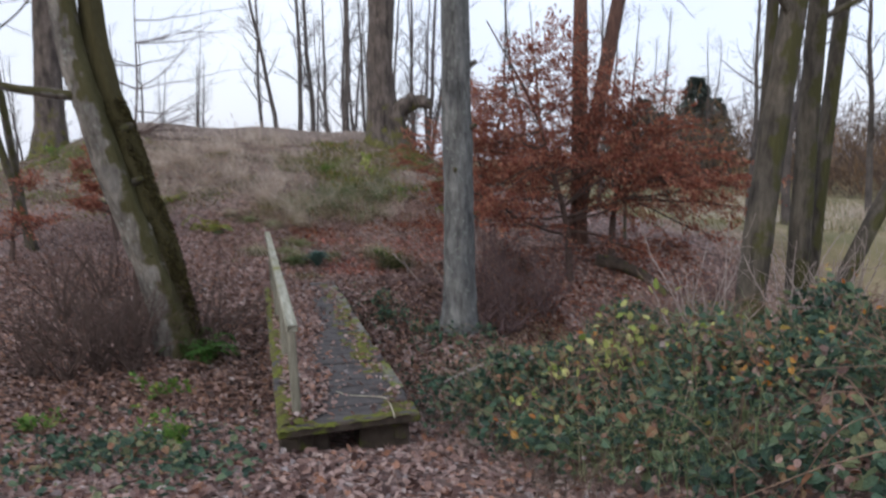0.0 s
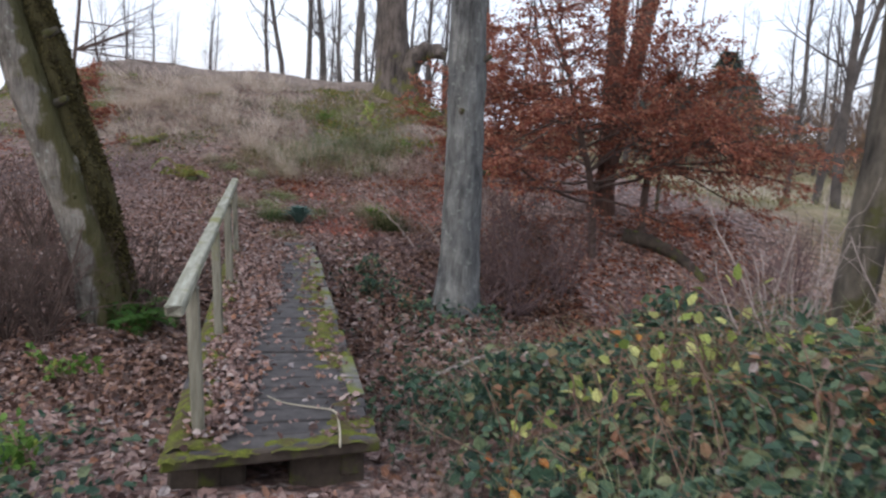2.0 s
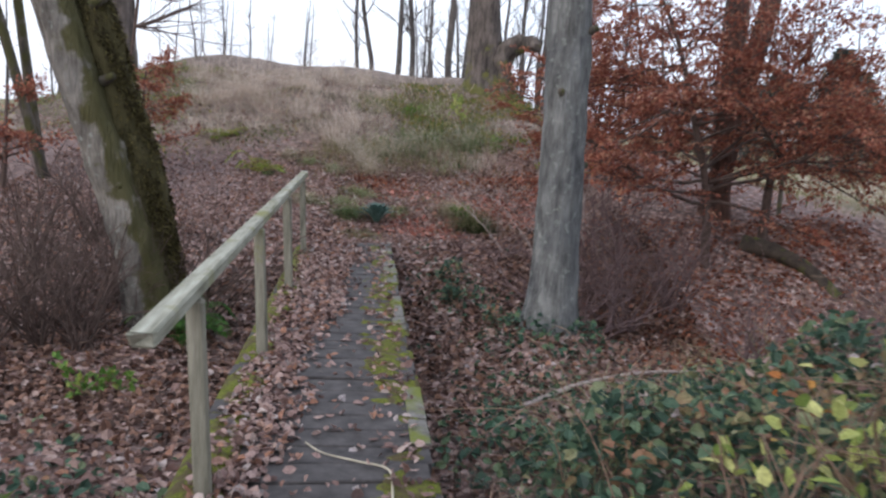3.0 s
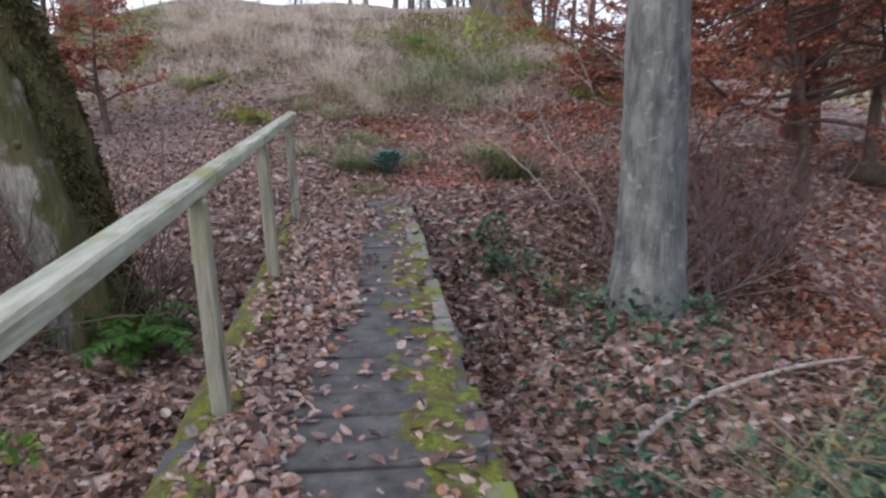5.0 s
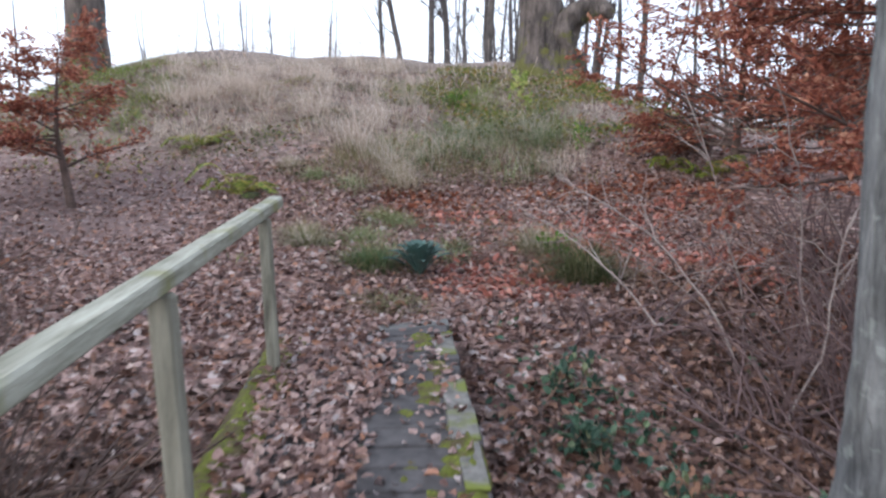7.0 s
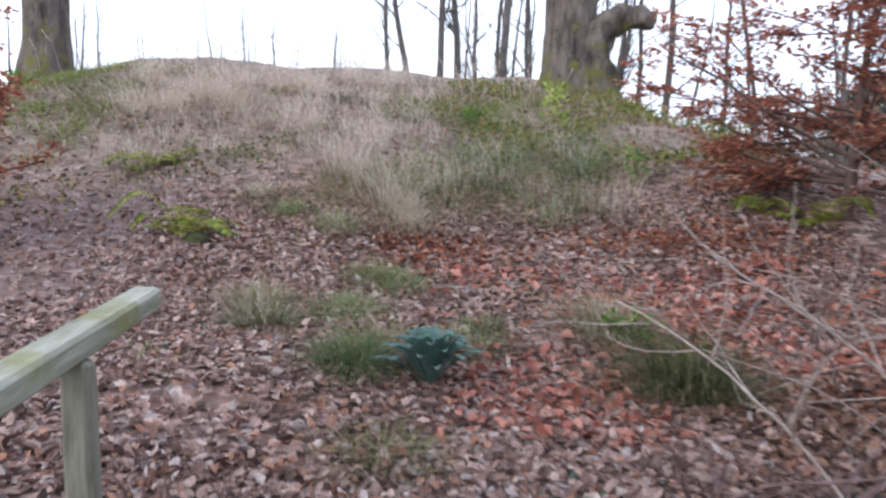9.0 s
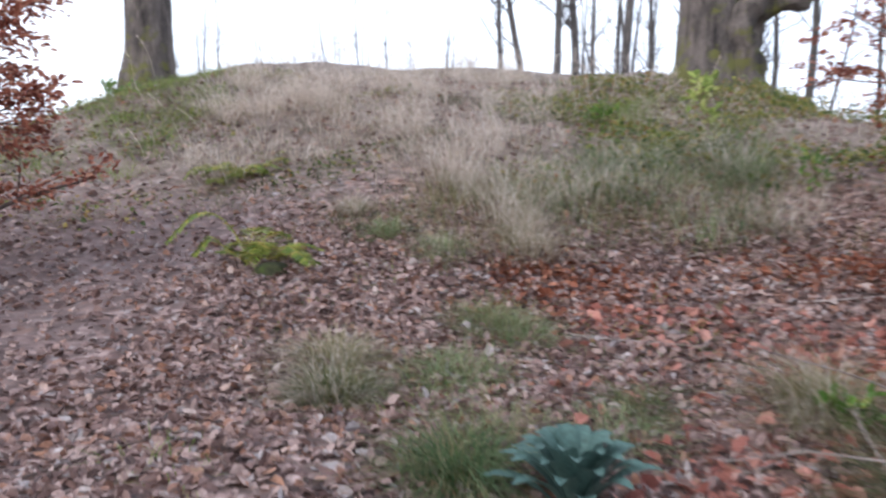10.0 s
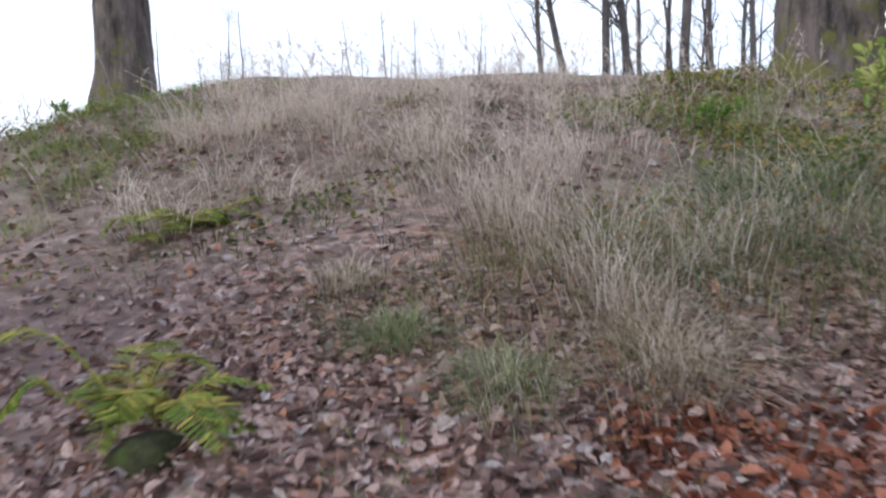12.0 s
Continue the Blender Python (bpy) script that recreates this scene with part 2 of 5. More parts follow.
M_COPPER = leaf_material("copper_leaves", ((0.0, (0.2, 0.07, 0.055)), (0.5, (0.42, 0.165, 0.125)), (1.0, (0.58, 0.31, 0.25))), 0.55, 0.2)
M_BEECH = leaf_material("beech_leaves", ((0.0, (0.16, 0.05, 0.038)), (0.45, (0.33, 0.115, 0.075)), (0.8, (0.46, 0.19, 0.12)), (1.0, (0.57, 0.34, 0.23))), 0.5, 0.4)
M_BRAMBLE = leaf_material("bramble_leaves", ((0.0, (0.03, 0.058, 0.044)), (0.33, (0.058, 0.112, 0.076)), (0.58, (0.1, 0.175, 0.112)), (0.75, (0.155, 0.215, 0.12)), (0.87, (0.25, 0.26, 0.14)), (0.93, (0.3, 0.21, 0.12)), (1.0, (0.3, 0.16, 0.1))), 0.5, 0.3, 1.4)
M_SLOPE = leaf_material("slope_weeds", ((0.0, (0.05, 0.08, 0.025)), (0.45, (0.13, 0.17, 0.04)), (0.75, (0.3, 0.3, 0.07)), (0.9, (0.28, 0.13, 0.06)), (1.0, (0.42, 0.36, 0.1))), 0.6, 0.3)
M_IVY = leaf_material("ivy_leaves", ((0.0, (0.02, 0.05, 0.035)), (0.7, (0.06, 0.13, 0.08)), (1.0, (0.16, 0.22, 0.11))), 0.4, 0.2)
M_YELLOW = leaf_material("yellow_leaves", ((0.0, (0.17, 0.26, 0.06)), (0.5, (0.38, 0.46, 0.12)), (1.0, (0.66, 0.66, 0.27))), 0.55, 0.4)
M_AMBER = leaf_material("turning_leaves", ((0.0, (0.4, 0.13, 0.04)), (0.4, (0.5, 0.24, 0.06)), (0.7, (0.5, 0.42, 0.12)), (1.0, (0.3, 0.36, 0.1))), 0.55, 0.35)
M_FERN = leaf_material("fern_fronds", ((0.0, (0.1, 0.17, 0.03)), (0.5, (0.24, 0.3, 0.05)), (0.8, (0.4, 0.38, 0.07)), (1.0, (0.42, 0.26, 0.08))), 0.6, 0.3)
M_FERN_GREEN = leaf_material("green_fern_fronds", ((0.0, (0.03, 0.09, 0.015)), (1.0, (0.09, 0.2, 0.035))), 0.6, 0.3)
M_STRAW = leaf_material("dry_grass", ((0.0, (0.5, 0.4, 0.31)), (0.4, (0.7, 0.6, 0.5)), (0.8, (0.8, 0.71, 0.62)), (1.0, (0.86, 0.8, 0.72))), 0.7, 0.6)
M_LAWN = leaf_material("bright_grass", ((0.0, (0.09, 0.15, 0.03)), (0.6, (0.22, 0.31, 0.07)), (1.0, (0.42, 0.44, 0.14))), 0.6, 0.45)
M_TUFT = leaf_material("dark_grass", ((0.0, (0.04, 0.06, 0.02)), (0.5, (0.11, 0.13, 0.045)), (1.0, (0.3, 0.27, 0.13))), 0.6, 0.4)
M_DARK_GRASS = leaf_material("deep_green_grass", ((0.0, (0.02, 0.035, 0.012)), (0.6, (0.06, 0.085, 0.03)), (1.0, (0.16, 0.17, 0.07))), 0.6, 0.35)
M_MEADOW_GREEN = leaf_material("cool_green_grass", ((0.0, (0.05, 0.1, 0.04)), (0.6, (0.13, 0.22, 0.09)), (1.0, (0.28, 0.34, 0.16))), 0.6, 0.45)
M_PLUME = leaf_material("grass_plumes", ((0.0, (0.55, 0.45, 0.38)), (1.0, (0.8, 0.71, 0.64))), 0.8, 0.5)
M_THATCH = leaf_material("dead_thatch", ((0.0, (0.07, 0.055, 0.045)), (0.5, (0.17, 0.135, 0.11)), (1.0, (0.34, 0.28, 0.23))), 0.8, 0.35)
M_OLIVE = leaf_material("fading_grass", ((0.0, (0.11, 0.12, 0.05)), (0.5, (0.25, 0.24, 0.11)), (1.0, (0.48, 0.41, 0.25))), 0.7, 0.4)
M_GRASS = leaf_material("green_grass", ((0.0, (0.14, 0.2, 0.09)), (0.5, (0.27, 0.35, 0.17)), (0.85, (0.44, 0.48, 0.27)), (1.0, (0.6, 0.54, 0.38))), 0.6, 0.5)
M_ROSETTE = leaf_material("blue_green_leaves", ((0.0, (0.04, 0.085, 0.075)), (1.0, (0.13, 0.22, 0.19))), 0.6, 0.15)
M_CONIFER = leaf_material("conifer_needles", ((0.0, (0.05, 0.075, 0.07)), (1.0, (0.13, 0.17, 0.155))), 0.8, 0.1)
M_HAZY = leaf_material("far_bare_twigs", ((0.0, (0.08, 0.062, 0.055)), (0.6, (0.16, 0.12, 0.1)), (1.0, (0.28, 0.18, 0.09))), 0.9, 0.1)
M_BARK_A = bark_material("mossy_alder_bark", (0.055, 0.05, 0.043), (0.27, 0.255, 0.23), (0.06, 0.056, 0.016), 0.6, (0.95, 0.0, 0.25), 8, 0.5)
M_BARK_B = bark_material("grey_alder_bark", (0.06, 0.062, 0.062), (0.215, 0.225, 0.225), (0.1, 0.11, 0.05), 0.72, None, 11, 0.4)
M_BARK_C = bark_material("greenish_bark", (0.035, 0.031, 0.026), (0.145, 0.13, 0.105), (0.06, 0.06, 0.02), 0.66, (0.6, -0.6, 0.2), 9)
M_BARK_OAK = bark_material("oak_bark", (0.03, 0.026, 0.024), (0.17, 0.145, 0.13), (0.11, 0.11, 0.03), 0.6, None, 6, 0, 1.7)
M_BARK_RED = bark_material("reddish_bark", (0.05, 0.03, 0.025), (0.17, 0.1, 0.08), (0.09, 0.09, 0.03), 0.8, None, 8)
M_BARK_MOSSY = bark_material("mossed_bark", (0.025, 0.022, 0.016), (0.12, 0.11, 0.08), (0.062, 0.054, 0.02), 0.45, (0.75, -0.5, 0.25), 8, 0.2)
M_SHAG = leaf_material("shaggy_moss", ((0.0, (0.028, 0.023, 0.011)), (0.6, (0.074, 0.063, 0.024)), (1.0, (0.145, 0.125, 0.045))), 0.9, 0.15)
M_TWIG = plain_material("bare_twigs", (0.045, 0.032, 0.028), (0.14, 0.1, 0.085), 12)
M_FAR_TWIG = plain_material("grey_twigs", (0.045, 0.04, 0.04), (0.13, 0.115, 0.105), 3)
M_PURPLE_TWIG = plain_material("purplish_twigs", (0.07, 0.045, 0.045), (0.2, 0.14, 0.135), 12)
M_PALE_TWIG = plain_material("pale_twigs", (0.17, 0.135, 0.125), (0.42, 0.36, 0.33), 12)
M_CANE = plain_material("bramble_canes", (0.09, 0.05, 0.04), (0.28, 0.2, 0.14), 14)
M_DECK = plain_material("weathered_boards", (0.026, 0.024, 0.025), (0.1, 0.092, 0.09), 7, 0.7, (1, 1, 1), 0.5, 0.008, ((0.1, 0.12, 0.02), 0.66, 3.5))
M_DECK_PALE = plain_material("pale_boards", (0.08, 0.08, 0.075), (0.23, 0.23, 0.215), 8, 0.8, None, 0.5, 0.008)
M_EDGE = plain_material("pale_edging", (0.07, 0.068, 0.06), (0.23, 0.22, 0.2), 11, 0.85, None, 0.6, 0.008, ((0.13, 0.15, 0.03), 0.47, 3))
M_BEAM = plain_material("dark_beams", (0.03, 0.025, 0.02), (0.1, 0.08, 0.065), 6, 0.85, None, 0.5, 0.01, ((0.1, 0.12, 0.02), 0.55, 4))
M_RAIL = plain_material("lichened_timber", (0.13, 0.13, 0.09), (0.42, 0.42, 0.35), 22, 0.85, (1.0, 0.09, 1.0), 0.7, 0.006, ((0.19, 0.19, 0.075), 0.54, 2.5), -math.atan2(0.476, 0.8794))
M_POST = plain_material("grey_green_post", (0.085, 0.082, 0.062), (0.28, 0.27, 0.215), 24, 0.85, (1, 1, 0.1), 0.7, 0.006, ((0.17, 0.18, 0.06), 0.6, 3))
M_MOSS = plain_material("bright_moss", (0.045, 0.05, 0.01), (0.22, 0.25, 0.035), 55, 0.95, None, 1.0, 0.02, ((0.1, 0.08, 0.04), 0.46, 11))


# ---- mesh tools ----
rng = np.random.default_rng(11)


def to_mesh(name, V, F, mat, flat=False):
    """A mesh from an array of places and one of quads or triangles."""
    me = bpy.data.meshes.new(name)
    V, F = np.asarray(V, dtype=np.float32), np.asarray(F, dtype=np.int32)
    k = F.shape[1]
    me.vertices.add(len(V))
    me.vertices.foreach_set("co", V.ravel())
    me.loops.add(F.size)
    me.loops.foreach_set("vertex_index", F.ravel())
    me.polygons.add(len(F))
    me.polygons.foreach_set("loop_start", np.arange(0, F.size, k, dtype=np.int32))
    me.polygons.foreach_set("loop_total", np.full(len(F), k, dtype=np.int32))
    me.polygons.foreach_set("use_smooth", np.full(len(F), not flat))
    me.update(calc_edges=True)
    me.materials.append(mat)
    return me


def joined(pieces):
    Vs, Fs, at = [], [], 0
    for V, F in pieces:
        Vs.append(V)
        Fs.append(F + at)
        at += len(V)
    return np.concatenate(Vs), np.concatenate(Fs)


def thing(name, base, label, category, group="", kind=""):
    ob = new(name)
    ob.empty_display_size = 0.2
    ob.location = base
    return tagged(ob, label, category, group, kind)


def part(name, pieces, mat, parent, label="", flat=False, base=None):
    """One mesh under a thing; the places are the world's, or about the base if that is given."""
    V, F = joined(pieces)
    top = parent
    origin = np.array((0.0, 0.0, 0.0))
    while top is not None:
        origin = origin + np.array(top.location)
        top = top.parent
    ob = new(name, to_mesh(name, V - (origin if base is None else base), F, mat, flat))
    ob.parent = parent
    return tagged(ob, label)


def single(name, pieces, mat, label, category, kind="", flat=False, group=""):
    V, F = joined(pieces)
    centre = np.array((V[:, 0].mean(), V[:, 1].mean(), V[:, 2].min()))
    ob = new(name, to_mesh(name, V - centre, F, mat, flat))
    ob.location = centre
    return tagged(ob, label, category, group, kind)


def unit(v):
    v = np.asarray(v, dtype=float)
    return v / np.maximum(np.linalg.norm(v, axis=-1, keepdims=True), 1e-9)


def tube(pts, radii, sides=8, rough=0.0, closed=True):
    """A tapered, slightly uneven tube along a line of points."""
    pts, radii = np.asarray(pts, dtype=float), np.asarray(radii, dtype=float)
    k = len(pts)
    tang = unit(np.gradient(pts, axis=0))
    ref = np.array((0.0, 0.0, 1.0)) if abs(tang[0][2]) < 0.8 else np.array((1.0, 0.0, 0.0))
    a = unit(np.cross(tang, ref))
    b = np.cross(tang, a)
    ang = np.linspace(0, 2 * math.pi, sides, endpoint=False)
    r = radii[:, None] * np.ones((k, sides))
    if rough:
        wave = rng.normal(0, 1, (k, sides))
        wave = (wave + np.roll(wave, 1, 0) + np.roll(wave, -1, 0) + 0.5 * np.roll(wave, 1, 1)) / 2
        flute = 0.7 * np.sin(ang * 3 + rng.uniform(0, 6)) + 0.5 * np.sin(ang * 5 + rng.uniform(0, 6))
        r = r * (1 + rough * (wave * 0.6 + flute[None, :] * 0.6))
    V = pts[:, None, :] + r[..., None] * (np.cos(ang)[None, :, None] * a[:, None, :] + np.sin(ang)[None, :, None] * b[:, None, :])
    V = V.reshape(-1, 3)
    i, j = np.meshgrid(np.arange(k - 1), np.arange(sides), indexing="ij")
    j2 = (j + 1) % sides
    F = np.stack((i * sides + j, i * sides + j2, (i + 1) * sides + j2, (i + 1) * sides + j), -1).reshape(-1, 4)
    return V, F


def curve_through(ctrl, steps):
    """A smooth line through a few places (Catmull-Rom)."""
    c = np.asarray(ctrl, dtype=float)
    c = np.concatenate((c[:1] * 2 - c[1:2], c, c[-1:] * 2 - c[-2:-1]))
    out = []
    for i in range(1, len(c) - 2):
        for u in np.linspace(0, 1, steps, endpoint=False):
            p0, p1, p2, p3 = c[i - 1:i + 3]
            out.append(0.5 * (2 * p1 + (p2 - p0) * u + (2 * p0 - 5 * p1 + 4 * p2 - p3) * u * u + (3 * p1 - p0 - 3 * p2 + p3) * u ** 3))
    out.append(c[-2])
    return np.array(out)


def shoot(start, way, length, r0, r1, segs=6, wig=0.15, rise=0.0):
    """A wandering shoot: its places and radii."""
    p, d = np.array(start, dtype=float), unit(way)
    pts, step = [p], length / segs
    for _ in range(segs):
        d = unit(d + rng.normal(0, wig, 3) + (0, 0, rise))
        p = p + d * step
        pts.append(p)
    return np.array(pts), np.linspace(r0, r1, segs + 1)


def side_shoots(pts, radii, count, lo, hi, length, spread, segs=5, wig=0.18, rise=0.05, thin=0.55, flat=0.0):
    """Shoots that leave a stem at an angle."""
    out = []
    tang = unit(np.gradient(pts, axis=0))
    for u in rng.uniform(lo, hi, count):
        f = u * (len(pts) - 1)
        i = min(int(f), len(pts) - 2)
        p = pts[i] + (pts[i + 1] - pts[i]) * (f - i)
        r = radii[i] + (radii[i + 1] - radii[i]) * (f - i)
        out_way = rng.normal(0, 1, 3)
        out_way[2] *= 1 - flat
        out_way = unit(out_way - tang[i] * (out_way @ tang[i]))
        ang = radians(rng.uniform(*spread))
        L = length * rng.uniform(0.6, 1.2) * (1.15 - 0.5 * (u - lo) / max(1e-6, hi - lo))
        out.append(shoot(p, tang[i] * math.cos(ang) + out_way * math.sin(ang), L, r * thin, max(0.0015, r * thin * 0.25), segs, wig, rise))
    return out


def leaves(P, way, up, length, width, fold=0.25):
    """Folded oval leaves: six corners and two quads each."""
    n = len(P)
    way = unit(way)
    side = unit(np.cross(way, up))
    nor = np.cross(side, way)
    L, Wd = np.broadcast_to(length, n)[:, None], np.broadcast_to(width, n)[:, None]
    lift = Wd * fold
    base, tip = P, P + way * L - nor * lift * 0.6
    l1, l2 = P + way * L * 0.3 + side * Wd * 0.5 + nor * lift, P + way * L * 0.72 + side * Wd * 0.4 + nor * lift * 0.7
    r1, r2 = P + way * L * 0.3 - side * Wd * 0.5 + nor * lift, P + way * L * 0.72 - side * Wd * 0.4 + nor * lift * 0.7
    V = np.stack((base, l1, l2, tip, r2, r1), 1).reshape(-1, 3)
    o = np.arange(n)[:, None] * 6
    F = np.concatenate((o + [0, 1, 2, 3], o + [0, 3, 4, 5]), 0)
    return V, F


def blades(P, way, length, width, bend):
    """Grass blades: ribbons that bow over; way is the lean at the top."""
    n = len(P)
    way = np.asarray(way, dtype=float)
    flat = unit(np.stack((way[:, 0], way[:, 1], np.zeros(n)), 1))
    side = np.stack((-flat[:, 1], flat[:, 0], np.zeros(n)), 1)
    L, Wd, B = (np.broadcast_to(v, n)[:, None] for v in (length, width, bend))
    rows = []
    for u in (0.0, 0.4, 0.75, 1.0):
        c = P + np.array((0, 0, 1.0)) * L * (u - B * 0.45 * u * u) + flat * L * B * u * u * 0.9
        w = Wd * (1 - u) ** 0.6 * 0.5 + 0.0004
        rows += [c - side * w, c + side * w]
    V = np.stack(rows, 1).reshape(-1, 3)
    o = np.arange(n)[:, None] * 8
    F = np.concatenate([o + [2 * i, 2 * i + 1, 2 * i + 3, 2 * i + 2] for i in range(3)], 0)
    return V, F


def on_ground(s, n, up=0.0):
    s, n = np.asarray(s, dtype=float), np.asarray(n, dtype=float)
    return np.stack((P0[0] + s * DX + n * DY, P0[1] + s * DY - n * DX, ground_z(s, n) + up), -1)


def random_ways(n, lift=0.3):
    w = rng.normal(0, 1, (n, 3))
    w[:, 2] *= lift
    return unit(w)


def ups(n, tilt=0.4):
    u = rng.normal(0, tilt, (n, 3))
    u[:, 2] = 1
    return unit(u)


DECK_FALL = 0.008


def box(lo, hi, bevel=0.006, jitter=0.0, warp=None):
    """A board or beam with broken edges, in the bridge's own axes (along, across, up)."""
    bm = bmesh.new()
    bmesh.ops.create_cube(bm, size=1)
    lo, hi = np.array(lo, dtype=float), np.array(hi, dtype=float)
    for v in bm.verts:
        v.co = Vector(np.array(v.co) * (hi - lo) + (lo + hi) / 2 + rng.normal(0, 1, 3) * jitter)
    bmesh.ops.bevel(bm, geom=list(bm.edges), offset=bevel, segments=1, affect="EDGES")
    bmesh.ops.triangulate(bm, faces=[f for f in bm.faces if len(f.verts) > 4])
    bm.verts.ensure_lookup_table()
    V = np.array([v.co for v in bm.verts])
    if warp is not None:
        V = warp(V)
    V[:, 2] -= DECK_FALL * V[:, 1]
    V[:, 0] += 0.2 * V[:, 1] * np.exp(-np.maximum(V[:, 0] + 0.2, 0) / 0.6) * (V[:, 2] < 0.2)
    V[:, 0] -= 0.4 * (1.06 - V[:, 1]) * np.exp(-np.maximum(7.95 - V[:, 0], 0) / 0.8) * (V[:, 2] < 0.2) * (V[:, 0] < 8.6)
    W = np.stack((P0[0] + V[:, 0] * DX + V[:, 1] * DY, P0[1] + V[:, 0] * DY - V[:, 1] * DX, V[:, 2]), 1)
    F = np.array([[q.index for q in f.verts] if len(f.verts) == 4 else [f.verts[0].index, f.verts[1].index, f.verts[2].index, f.verts[2].index] for f in bm.faces])
    bm.free()
    tri = F[:, 2] == F[:, 3]
    F3 = np.concatenate((F[:, :3], F[~tri][:, [0, 2, 3]]))
    return W, F3


# ---- the ground ----
def build_ground():
    far = 12 * 1.42 ** np.arange(1, 13)
    s = np.concatenate((-12 - far[::-1] + 12, np.arange(-12, 30, 0.22), 30 + far - 12))
    n = np.concatenate((-16 - far[::-1] + 12, np.arange(-16, 16, 0.22), 16 + far - 12))
    S, N = np.meshgrid(s, n, indexing="ij")
    Z = ground_z(S, N) + rng.normal(0, 0.008, S.shape)
    V = np.stack((P0[0] + S * DX + N * DY, P0[1] + S * DY - N * DX, Z), -1).reshape(-1, 3)
    i, j = np.meshgrid(np.arange(len(s) - 1), np.arange(len(n) - 1), indexing="ij")
    w = len(n)
    F = np.stack((i * w + j, (i + 1) * w + j, (i + 1) * w + j + 1, i * w + j + 1), -1).reshape(-1, 4)
    me = to_mesh("ground", V, F, M_GROUND)
    meadow = np.maximum(smooth(9, 13, N) * smooth(4, 9, S), smooth(16, 22, np.abs(N)))
    fields = {"meadow": meadow, "straw": smooth(14.0, 16.5, S) * 0.85, "bare": 0.75 * (1 - smooth(-2.4, -1.0, N)) * smooth(9.5, 11, S) * (1 - smooth(14, 16, S))}
    for name, values in fields.items():
        me.attributes.new(name, "FLOAT", "POINT").data.foreach_set("value", values.astype(np.float32).ravel())
    tagged(new("ground", me), "leaf-strewn woodland floor with a ditch and a grassy mound", "ground", kind="structure")


build_ground()


